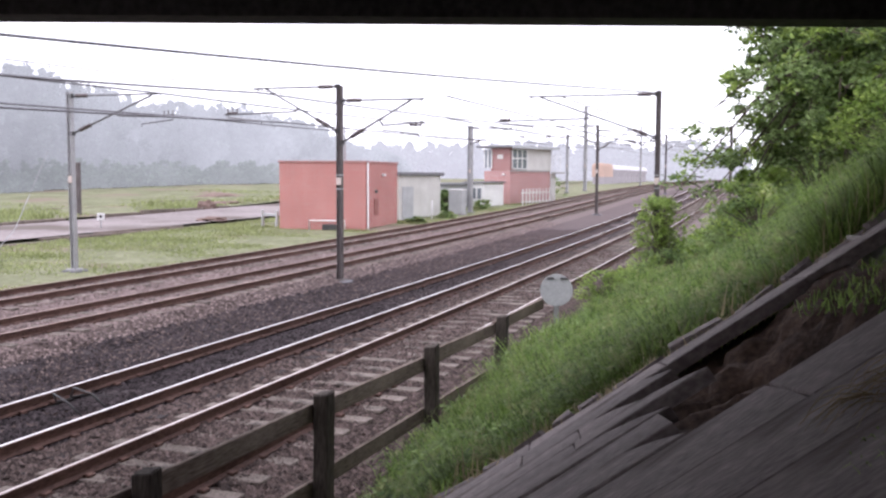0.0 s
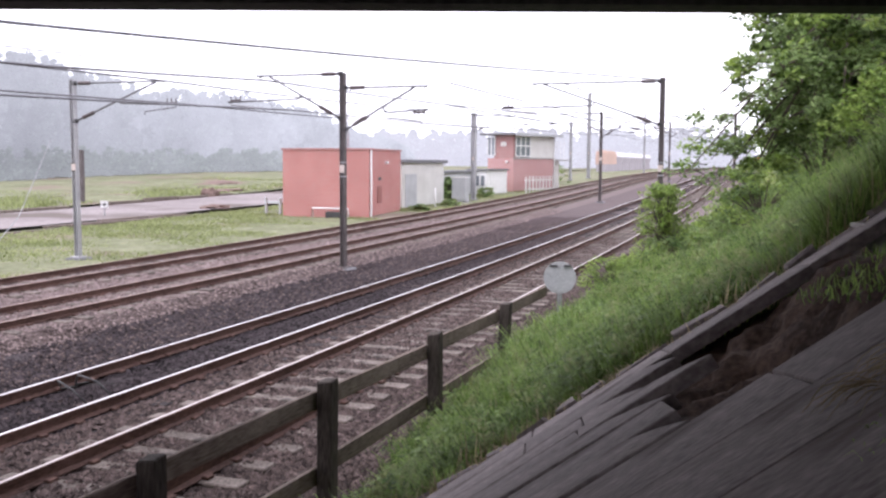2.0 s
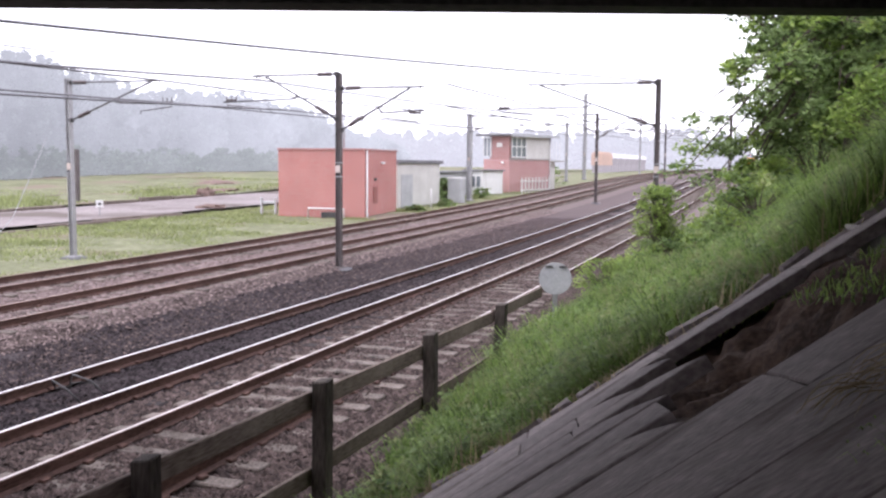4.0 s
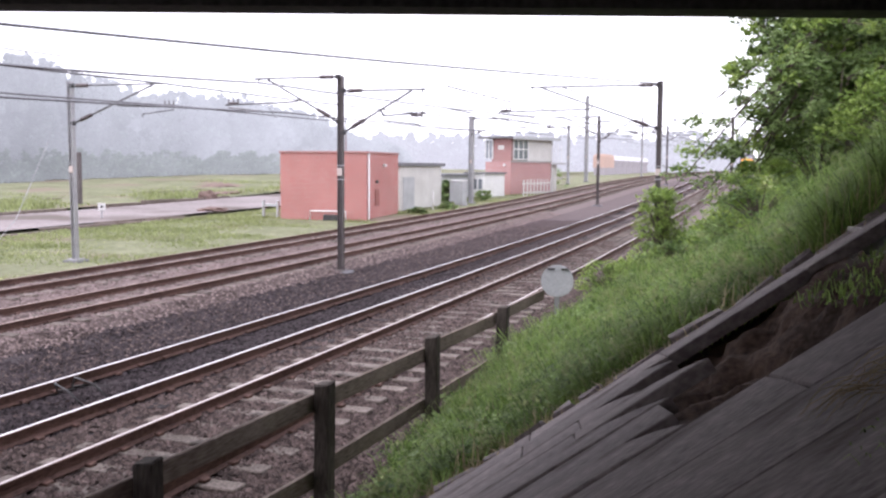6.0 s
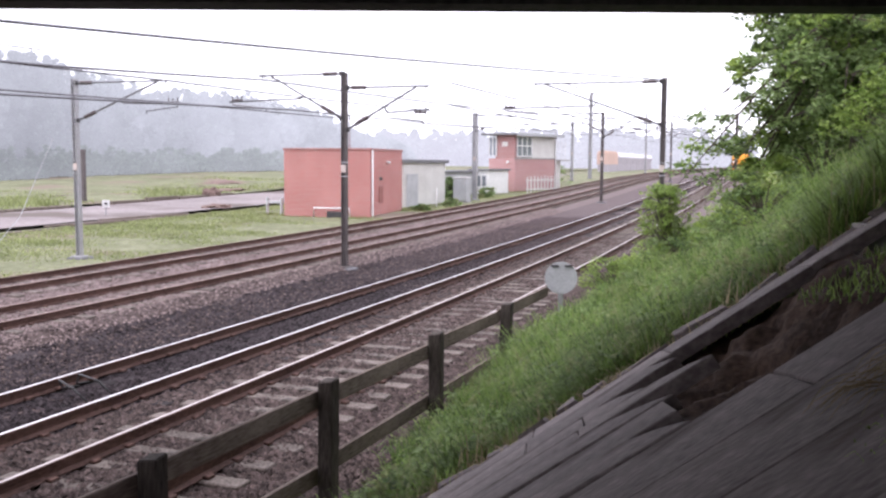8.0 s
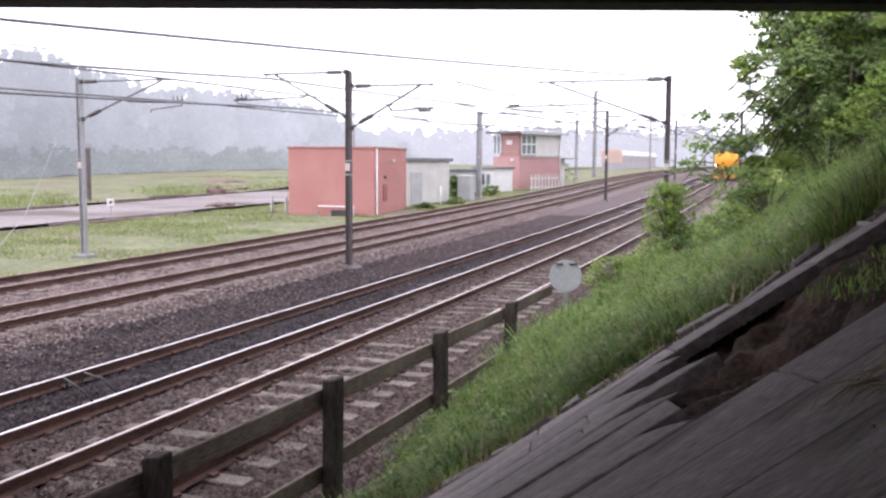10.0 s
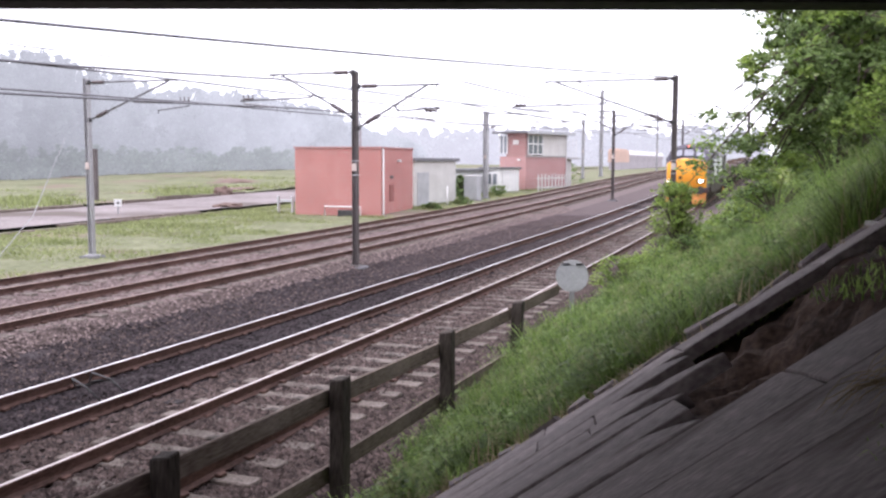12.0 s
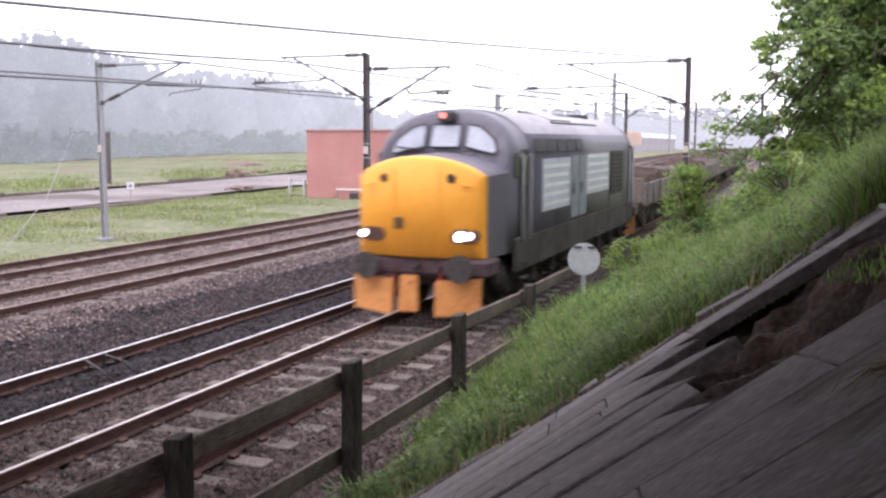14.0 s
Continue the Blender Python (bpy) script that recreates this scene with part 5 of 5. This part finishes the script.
def outline(w, zb, zs, zc, n=9, e=2.6):
    """A cross section: straight sides up to zs, then an arch up to zc."""
    pts = [(-w, zb), (-w, (zb + zs) / 2)]
    if e == 0:
        # a shallow bow between sharp shoulders
        pts += [(-w + 2 * w * k / (n - 1), zs + (zc - zs) * (1 - (2 * k / (n - 1) - 1) ** 2)) for k in range(n)]
        return pts + [(w, (zb + zs) / 2), (w, zb)]
    for k in range(n):
        a = math.pi * k / (n - 1)
        c, s = math.cos(a), math.sin(a)
        pts.append((-w * math.copysign(abs(c) ** (2 / e), c), zs + (zc - zs) * abs(s) ** (2 / e)))
    return pts + [(w, (zb + zs) / 2), (w, zb)]


def loft(bm, sections, mats=None, cap=(True, True), smooth=False):
    rings = [[bm.verts.new((x(z) if callable(x) else x, y, z)) for y, z in o] for x, o in sections]
    n = len(rings[0])
    for i, (a, b) in enumerate(zip(rings, rings[1:])):
        for k in range(n):
            f = bm.faces.new((a[k], a[(k + 1) % n], b[(k + 1) % n], b[k]))
            f.smooth = smooth
            if mats:
                f.material_index = mats(i, k, n)
    if cap[0]:
        bm.faces.new(rings[0][::-1])
    if cap[1]:
        bm.faces.new(rings[-1])


def slab_on(bm, pts, depth):
    """A thin plate from a ring of points, pushed along depth."""
    a = [bm.verts.new(p) for p in pts]
    b = [bm.verts.new(Vector(p) + Vector(depth)) for p in pts]
    n = len(pts)
    bm.faces.new(a)
    bm.faces.new(b[::-1])
    for k in range(n):
        bm.faces.new((a[k], b[k], b[(k + 1) % n], a[(k + 1) % n]))


def cab_x(z):
    return 0.95 + max(0.0, z - 2.5) * 0.42


def build_loco_end(loco, flip):
    """Nose, windscreen and front fittings of one end; flip turns them to the other end."""
    def place(ob):
        if flip:
            ob.matrix_basis = Matrix.Translation((LOCO_L, 0, 0)) @ pose(0, 0, 0, 0, 0, 180)
        return ob
    # the nose: a face bowed forward, its crown arched between soft shoulders
    bm = bmesh.new()
    cols, rings = 17, []
    for x, w, zb, zs, zc, bow in ((0.0, 1.13, 1.15, 2.48, 2.83, 0.2), (0.04, 1.165, 1.125, 2.52, 2.87, 0.19), (0.12, 1.185, 1.115, 2.535, 2.885, 0.17), (1.35, 1.30, 1.115, 2.58, 2.93, 0.0)):
        ys = [-w + 2 * w * k / (cols - 1) for k in range(cols)]
        top = [bm.verts.new((x - bow * (1 - (y / 1.2) ** 2), y, zs + (zc - zs) * (1 - (y / w) ** 2) ** 0.8)) for y in ys]
        low = [bm.verts.new((x - bow * (1 - (y / 1.2) ** 2), y, zb)) for y in ys]
        rings.append((top, low))
    for i, ((t0, l0), (t1, l1)) in enumerate(zip(rings, rings[1:])):
        for k in range(cols - 1):
            for q in ((t0[k], t0[k + 1], t1[k + 1], t1[k]), (l0[k + 1], l0[k], l1[k], l1[k + 1])):
                f = bm.faces.new(q)
                f.smooth, f.material_index = True, 0 if i < 2 else 1
        for q in ((l0[0], t0[0], t1[0], l1[0]), (t0[-1], l0[-1], l1[-1], t1[-1])):
            bm.faces.new(q).material_index = 0 if i < 2 else 1
    t0, l0 = rings[0]
    for k in range(cols - 1):
        f = bm.faces.new((l0[k], l0[k + 1], t0[k + 1], t0[k]))
        f.smooth = True
    nose = place(part("nose", bm, [P_YELLOW, P_SLATE], loco, "bright yellow nose end with slate sides"))

    def face_x(y):
        return -0.2 * (1 - (y / 1.2) ** 2)
    # windscreen arch
    bm = bmesh.new()
    loft(bm, [(cab_x, outline(1.235, 1.12, 2.82, 3.66, 15, 2.2)), (lambda z: cab_x(z) + 0.1, outline(1.31, 1.11, 2.82, 3.73, 15, 2.2)), (2.2, outline(1.345, 1.1, 2.85, 3.74, 15, 2.2))], smooth=True)
    cab = place(part("cab", bm, P_SLATE, loco, "slate grey cab"))
    def scr(y, z, d=-0.012):
        return Vector((cab_x(z) + d, y, z))
    for ring in ([(-0.29, 3.02), (0.29, 3.02), (0.27, 3.44), (-0.27, 3.44)], [(0.40, 3.03), (0.97, 2.90), (1.03, 2.96), (0.95, 3.18), (0.66, 3.40), (0.41, 3.44)], [(-0.40, 3.03), (-0.97, 2.90), (-1.03, 2.96), (-0.95, 3.18), (-0.66, 3.40), (-0.41, 3.44)]):
        bm = bmesh.new()
        slab_on(bm, [scr(y, z) for y, z in ring], (0.03, 0, 0))
        w = place(part("windscreen", bm, P_GLASS, loco, "pale reflecting windscreen"))
        bm = bmesh.new()
        sweep(bm, [scr(y, z, -0.02) for y, z in ring + ring[:1]], 0.018, 5)
        part("seal", bm, M_DARKG, w)
    for s in (-1, 1):
        bm = bmesh.new()
        sweep(bm, [scr(-0.62, 2.98, -0.05), scr(-0.35, 2.93, -0.06), scr(-0.1, 2.97, -0.05)] if s < 0 else [scr(0.3, 2.97, -0.05), scr(0.92, 3.02, -0.05)], 0.014, 5)
        place(part("wiper", bm, M_DARKG, loco))
    # lamp clusters
    def stud(bm, y, z, r, out, back=0.03, sides=14):
        sweep(bm, [(face_x(y) - out, y, z), (face_x(y) + back, y, z)], r, sides)
    for s in (-1, 1):
        bm = bmesh.new()
        stud(bm, s * 0.74, 1.51, 0.125, 0.03)
        stud(bm, s * 0.88, 1.51, 0.13, 0.035)
        stud(bm, s * 1.01, 1.51, 0.115, 0.05)
        c = place(part("lamp_cluster", bm, P_LAMPBOX, loco, "dark lamp cluster"))
        lit = ((-0.80, 0.085), (-0.95, 0.06)) if s < 0 else ((1.04, 0.062),)
        for y0, r in lit:
            bm = bmesh.new()
            stud(bm, y0, 1.515, r, 0.085, -0.052)
            part("headlamp", bm, P_LAMP if not flip else M_GREY, c, "lit white headlamp" if not flip else "unlit lamp")
        bm = bmesh.new()
        stud(bm, s * 0.62, 2.50, 0.085, 0.012)
        horn = place(part("horn_grille", bm, P_RUSTY, loco, "brown round horn grille"))
        bm = bmesh.new()
        stud(bm, s * 0.62, 2.50, 0.045, 0.022, -0.013, 10)
        part("horn_mouth", bm, M_DARKG, horn)
        # lifting eye and handrail on the face
        bm = bmesh.new()
        sweep(bm, [(face_x(0.9) - 0.05, s * 0.82, 2.40), (face_x(0.9) - 0.05, s * 1.02, 2.36)], 0.016, 6)
        sweep(bm, [(face_x(1.08) - 0.05, s * 1.08, 1.24), (face_x(1.08) - 0.05, s * 1.08, 1.34)], 0.016, 6)
        place(part("grab_rail", bm, P_YELLOW, loco))
    bm = bmesh.new()
    box(bm, face_x(0.33) - 0.035, 0.24, 1.62, face_x(0.33) + 0.03, 0.43, 1.83, 0.02)
    place(part("lamp_bracket", bm, P_RUSTY, loco))
    bm = bmesh.new()
    for y0 in (-0.42, 0.42):
        sweep(bm, [(face_x(y0) - 0.006, y0, 1.18), (face_x(y0) - 0.006, y0, 2.68)], 0.008, 5)
    place(part("door_seam", bm, P_YELLOW, loco))
    bm = bmesh.new()
    box(bm, cab_x(3.52) - 0.16, -0.15, 3.46, cab_x(3.52) + 0.14, 0.15, 3.70, 0.05)
    lamp = place(part("top_lamp_box", bm, M_DARKG, loco))
    if not flip:
        bm = bmesh.new()
        sweep(bm, [(cab_x(3.52) - 0.19, 0.04, 3.60), (cab_x(3.52) - 0.162, 0.04, 3.60)], 0.055, 12)
        part("top_lamp", bm, P_TAIL, lamp, "lit reddish lamp")
    # buffer beam, buffers, coupling, ploughs
    bm = bmesh.new()
    box(bm, -0.12, -1.3, 0.80, 0.5, 1.3, 1.11, 0.05)
    beam = place(part("buffer_beam", bm, P_BEAM, loco, "grimy dark buffer beam"))
    for s in (-1, 1):
        bm = bmesh.new()
        sweep(bm, [(-0.122, s * 0.87, 0.98), (-0.38, s * 0.87, 0.98)], 0.12, 12)
        sweep(bm, [(-0.38, s * 0.87, 0.98), (-0.43, s * 0.87, 0.98)], 0.24, 16)
        part("buffer", bm, P_GRIME_SHADE, beam)
        bm = bmesh.new()
        slab_on(bm, [(-0.22, s * 1.18, 0.20), (-0.36, s * 0.40, 0.13), (-0.34, s * 0.40, 0.74), (-0.22, s * 1.18, 0.80)], (0.09, 0, 0))
        part("snow_plough", bm, P_PLOUGH, beam, "dirty yellow plough blade")
        bm = bmesh.new()
        sweep(bm, [(-0.06, s * 0.42, 1.1), (-0.22, s * 0.44, 0.75), (-0.12, s * 0.40, 0.5)], 0.035, 6)
        part("brake_hose", bm, P_RED, beam)
    bm = bmesh.new()
    slab_on(bm, [(-0.46, -0.12, 0.22), (-0.46, 0.24, 0.22), (-0.44, 0.20, 0.84), (-0.44, -0.10, 0.84)], (0.09, 0, 0))
    part("centre_plough", bm, P_PLOUGH, beam, "dirty yellow centre plough")
    bm = bmesh.new()
    sweep(bm, [(-0.05, 0, 1.0), (-0.35, 0, 0.98), (-0.42, 0, 0.7)], 0.05, 6)
    part("coupling", bm, P_GRIME_SHADE, beam)
    # cab door, side window, handrails on both sides
    for s in (-1, 1):
        y = s * 1.345
        # Proud dark plate; its colour stands in for the doorway recess's shade.
        bm = bmesh.new()
        box(bm, 1.62, min(y, y + s * 0.02), 1.2, 2.08, max(y, y + s * 0.02), 2.98, 0.005)
        d = place(part("cab_door", bm, P_GRIME_SHADE, loco, "cab door plate, coloured dark for the shade of its recess"))
        bm = bmesh.new()
        box(bm, 1.68, min(y + s * 0.021, y + s * 0.03), 2.3, 2.02, max(y + s * 0.021, y + s * 0.03), 2.85, 0.004)
        part("door_window", bm, P_DARKGLASS, d)
        bm = bmesh.new()
        box(bm, 1.22, min(y * 0.985, y + s * 0.012), 2.48, 1.56, max(y * 0.985, y + s * 0.012), 2.92, 0.004)
        place(part("cab_side_window", bm, P_DARKGLASS, loco))
        for xx in (1.57, 2.13):
            bm = bmesh.new()
            sweep(bm, [(xx, y + s * 0.02, 1.3), (xx, y + s * 0.06, 1.36), (xx, y + s * 0.06, 2.84), (xx, y + s * 0.02, 2.9)], 0.018, 6)
            place(part("handrail", bm, M_GREY, loco))
        bm = bmesh.new()
        for zz in (0.55, 0.85):
            box(bm, 1.66, min(y - s * 0.12, y + s * 0.04), zz, 2.04, max(y - s * 0.12, y + s * 0.04), zz + 0.04)
        place(part("cab_step", bm, P_GRIME_SHADE, loco))


LOCO_L = 14.8


def build_bogie(parent, x0, axles, m_side):
    bg = part("bogie", bogie_mesh(axles), m_side, parent)
    bg.matrix_basis = pose(x0, 0, 0)
    for a in axles:
        for s in (-1, 1):
            bm = bmesh.new()
            sweep(bm, [(a, s * 0.66, 0.5), (a, s * 0.80, 0.5)], 0.5, 20)
            sweep(bm, [(a, s * 0.80, 0.5), (a, s * 0.9, 0.5)], 0.14, 10)
            part("wheel", bm, P_GRIME_SHADE, bg)


def bogie_mesh(axles):
    bm = bmesh.new()
    a0, a1 = axles[0] - 0.7, axles[-1] + 0.7
    for s in (-1, 1):
        box(bm, a0, s * 1.02 - 0.07, 0.52, a1, s * 1.02 + 0.07, 0.82, 0.03)
        for a in axles:
            box(bm, a - 0.22, s * 1.04 - 0.1, 0.28, a + 0.22, s * 1.04 + 0.1, 0.72, 0.04)
            sweep(bm, [(a - 0.5, s * 1.06, 0.42), (a - 0.5, s * 1.06, 0.9)], 0.1, 8)
            sweep(bm, [(a + 0.5, s * 1.06, 0.42), (a + 0.5, s * 1.06, 0.9)], 0.1, 8)
    box(bm, a0, -0.5, 0.45, a1, 0.5, 0.7)
    return bm


def build_loco():
    loco = thing("diesel_locomotive", pose(0, 0, 0), "slate grey diesel locomotive with a bright yellow nose, headlamps lit", "locomotive")
    for f in (False, True):
        build_loco_end(loco, f)
    bm = bmesh.new()
    O = outline(1.35, 1.1, 2.85, 3.76, 15, 2.2)
    loft(bm, [(2.202, O), (LOCO_L - 2.202, O)], lambda i, k, n: 1 if 4 <= k <= n - 6 else 0, smooth=True)
    part("body", bm, [P_SLATE, P_ROOF], loco, "slate body side under a paler grey roof")
    for s in (-1, 1):
        y = s * 1.352
        def plate(name, x0, x1, z0, z1, m, t=0.012, parent=loco, label=""):
            bm = bmesh.new()
            box(bm, x0, min(y, y + s * t), z0, x1, max(y, y + s * t), z1, 0.003)
            return part(name, bm, m, parent, label)
        for x0, x1, z0, z1 in ((3.1, 5.45, 1.72, 2.78), (7.12, 9.78, 1.86, 2.82)):
            panel = plate("livery_panel", x0, x1, z0, z1, P_PALE, label="pale blue livery panel")
            for k in range(5):
                bm = bmesh.new()
                zz = z0 + 0.1 + k * 0.19
                box(bm, x0 + 0.08, min(y + s * 0.014, y + s * 0.02), zz, x1 - 0.1 - 0.12 * (k % 2), max(y + s * 0.014, y + s * 0.02), zz + 0.075)
                part("livery_stripe", bm, M_WHITE, panel, "white stripe")
        for xx in (5.55, 6.35):
            g = plate("door_leaf", xx, xx + 0.72, 1.42, 2.80, P_DOOR, 0.02, label="greyish equipment door")
            bm = bmesh.new()
            sweep(bm, [(xx + 0.1, y + s * 0.045, 1.95), (xx + 0.1, y + s * 0.045, 2.2)], 0.014, 5)
            part("door_handle", bm, M_DARKG, g)
        gr = plate("dark_grille", 10.05, 11.7, 1.7, 2.86, M_DARKG, 0.02, label="dark radiator grille")
        for k in range(9):
            bm = bmesh.new()
            zz = 1.78 + k * 0.118
            box(bm, 10.1, min(y + s * 0.021, y + s * 0.04), zz, 11.65, max(y + s * 0.021, y + s * 0.04), zz + 0.03)
            part("louvre", bm, P_GRIME_SHADE, gr)
        for xx in (2.6, 4.3, 7.08, 9.9, 12.0):
            plate("body_seam", xx, xx + 0.03, 1.3, 2.85, P_GRIME_SHADE, 0.008)
        # cantrail windows, sloped with the roof's shoulder
        for k in range(5):
            bm = bmesh.new()
            x0 = 2.55 + k * 0.87
            slab_on(bm, [(x0, s * 1.356, 2.91), (x0 + 0.68, s * 1.356, 2.91), (x0 + 0.68, s * 1.305, 3.17), (x0, s * 1.305, 3.17)], (0, s * 0.02, 0.01))
            part("cantrail_grille", bm, M_DARKG, loco)
        bm = bmesh.new()
        box(bm, 1.3, min(y * 0.95, y * 1.006), 0.72, LOCO_L - 1.3, max(y * 0.95, y * 1.006), 1.36, 0.02)
        part("solebar", bm, P_GRIME_SHADE, loco)
    # roof fan hatch and exhaust
    bm = bmesh.new()
    slab_on(bm, [(5.2, -0.98, 3.50), (9.9, -0.98, 3.50), (9.9, -0.15, 3.78), (5.2, -0.15, 3.78)], (0, -0.012, 0.03))
    hatch = part("roof_hatch", bm, M_DARKG, loco, "dark framed roof hatch")
    bm = bmesh.new()
    slab_on(bm, [(5.45, -0.88, 3.575), (7.4, -0.88, 3.575), (7.4, -0.26, 3.785), (5.45, -0.26, 3.785)], (0, -0.012, 0.03))
    part("hatch_cover", bm, P_ROOF, hatch)
    bm = bmesh.new()
    sweep(bm, [(11.0, 0, 3.62), (11.0, 0, 3.83)], 0.5, 18)
    part("roof_fan", bm, M_DARKG, loco)
    bm = bmesh.new()
    box(bm, 5.7, -1.15, 0.4, 9.1, 1.15, 0.95, 0.06)
    part("fuel_tank", bm, P_GRIME_SHADE, loco)
    build_bogie(loco, 3.35, (-1.6, 0.0, 1.6), P_GRIME_SHADE)
    build_bogie(loco, LOCO_L - 3.35, (-1.6, 0.0, 1.6), P_GRIME_SHADE)
    return loco


P_WAGON = mat("wagon_grey_brown", (0.14, 0.12, 0.115), (0.27, 0.24, 0.23), 1.0, 0.8, 0, 0.2, 12, 0.2)
WAG_L = 12.5


def build_wagon():
    w = thing("ballast_wagon", pose(0, 0, 0), "low grimy open wagon with a load of spoil", "wagon", "wagons of the train")
    part("floor_frame", bmesh_box(0.2, -1.15, 0.85, WAG_L - 0.2, 1.15, 1.1, 0.03), P_GRIME_SHADE, w)
    for s in (-1, 1):
        part("side", bmesh_box(0.4, s * 1.28 - 0.04, 1.0, WAG_L - 0.4, s * 1.28 + 0.04, 1.72, 0.015), P_WAGON, w)
        for k in range(9):
            part("rib", bmesh_box(0.6 + k * 1.4, s * 1.36 - 0.04, 0.98, 0.74 + k * 1.4, s * 1.36 + 0.04, 1.76, 0.01), P_WAGON, w)
    for x in (0.4, WAG_L - 0.46):
        part("end_board", bmesh_box(x, -1.235, 1.102, x + 0.06, 1.235, 1.9, 0.01), P_WAGON, w)
    bm = bmesh.new()
    bmesh.ops.create_grid(bm, x_segments=24, y_segments=6, size=1)
    for v in bm.verts:
        edge = 1 - max(abs(v.co.x), abs(v.co.y)) ** 3
        v.co = Vector((WAG_L / 2 + v.co.x * (WAG_L / 2 - 0.5), v.co.y * 1.2, 1.25 + 0.75 * edge + 0.25 * noise.noise(Vector((v.co.x * 6, v.co.y * 2, 3)))))
    part("load", bm, M_EARTH, w, "dark heaped spoil")
    for x in (0.0, WAG_L):
        for s in (-1, 1):
            bm = bmesh.new()
            d = 0.2 if x == 0 else -0.2
            sweep(bm, [(x + d, s * 0.87, 0.98), (x - d, s * 0.87, 0.98)], 0.14, 10)
            part("buffer", bm, P_GRIME_SHADE, w)
    build_bogie(w, 2.4, (-0.9, 0.9), P_GRIME_SHADE)
    build_bogie(w, WAG_L - 2.4, (-0.9, 0.9), P_GRIME_SHADE)
    return w


LOCO = build_loco()
WAGON = build_wagon()
WAGONS = [WAGON] + [copy_thing(WAGON, pose(0, 0, 0)) for _ in range(3)]


# ---- the parked train far down the line ----
def build_parked():
    def at(x):
        return pose(x, 34.5 + (x - 200) * 0.026, rise(x) - 0.1, 0, 0, 1.5)
    e = thing("parked_locomotive", at(200), "yellow-orange engine standing far off in the mist", "locomotive")
    # The mist over this train is emission mixed into its paint.
    P = mist_mat("engine_paint_in_mist", (0.16, 0.10, 0.07), (0.22, 0.14, 0.10), (0.68, 0.54, 0.48), 0.62, mottle=0.08)
    Q = mist_mat("wagon_in_mist", (0.08, 0.075, 0.08), (0.13, 0.12, 0.12), (0.66, 0.62, 0.65), 0.50, mottle=0.08)
    HOOD = mist_mat("hood_in_mist", (0.2, 0.2, 0.21), (0.3, 0.3, 0.31), (0.84, 0.83, 0.87), 0.80, mottle=0.08)
    bm = bmesh.new()
    loft(bm, [(0, outline(1.2, 1.0, 2.9, 3.5)), (0.8, outline(1.35, 1.0, 3.0, 3.9)), (14, outline(1.35, 1.0, 3.0, 3.9))])
    part("body", bm, P, e)
    part("underframe", bmesh_box(0.3, -1.1, -0.75, 13.7, 1.1, 0.998, 0.05), Q, e)
    for k in range(6):
        h = thing("hopper_wagon", at(215 + k * 13.0), "pale-topped hopper wagon standing in the mist", "wagon", "wagons of the parked train")
        bm = bmesh.new()
        loft(bm, [(0.4, [(-0.8, 1.0), (-1.35, 2.6), (1.35, 2.6), (0.8, 1.0)]), (11.8, [(-0.8, 1.0), (-1.35, 2.6), (1.35, 2.6), (0.8, 1.0)])])
        part("hopper_body", bm, Q, h)
        for j in range(3):
            bm = bmesh.new()
            loft(bm, [(0.8 + j * 3.8, outline(1.3, 2.603, 2.9, 3.7)), (3.6 + j * 3.8, outline(1.3, 2.603, 2.9, 3.7))])
            part("hood", bm, HOOD, h, "pale curved hood")
        part("underframe", bmesh_box(0.3, -1.0, -0.75, 11.9, 1.0, 0.998, 0.05), Q, h)


build_parked()


# ---- near the foot of the bank ----
def build_disc_sign():
    s = thing("disc_sign", pose(15.4, 3.3, -0.16, 0, 0, 12), "pale grey round sign on a short post by the fence", "sign")
    part("post", bmesh_box(-0.03, -0.04, 0, 0.03, 0.04, 1.4), M_GALV, s)
    bm = bmesh.new()
    sweep(bm, [(-0.034, 0, 1.42), (-0.05, 0, 1.42)], 0.265, 24)
    part("disc", bm, M_GREY, s)
    for yy in (-0.12, 0.1):
        part("clip", bmesh_box(-0.07, yy - 0.06, 1.60, -0.052, yy + 0.06, 1.63), M_DARKG, s)


build_disc_sign()


def build_track_gear():
    bm = bmesh.new()
    for k in range(2):
        sweep(bm, [(10.4 + k * 0.5, 8.6, -0.16), (10.3 + k * 0.5, 8.8, 0.08), (10.5 + k * 0.4, 9.2, 0.12), (10.9 + k * 0.3, 9.5, -0.1), (11.3 + k * 0.3, 9.55, -0.16)], 0.014, 6)
    one("track_cable", bm, M_DARKG, "dark bonding cable looped between the rails", "cable")


build_track_gear()


# ---- what moves ----
TRACK_C = (RAILS["near"][0] + RAILS["near"][1]) / 2


def on_track(x, length):
    a, b = lat(x, TRACK_C), lat(x + length, TRACK_C)
    return pose(x, a, rise(x), 0, -math.degrees(math.atan2(rise(x + length) - rise(x), length)), math.degrees(math.atan2(b - a, length)))


def front(t):
    return 15.55 + 22.2 * (14.0 - t)


def motions():
    times = [0.5 * i for i in range(29)]
    walk(LOCO, [(t, on_track(front(t), LOCO_L)) for t in times])
    for k, w in enumerate(WAGONS):
        walk(w, [(t, on_track(front(t) + LOCO_L + 0.95 + k * (WAG_L + 0.75), WAG_L)) for t in times])


motions()
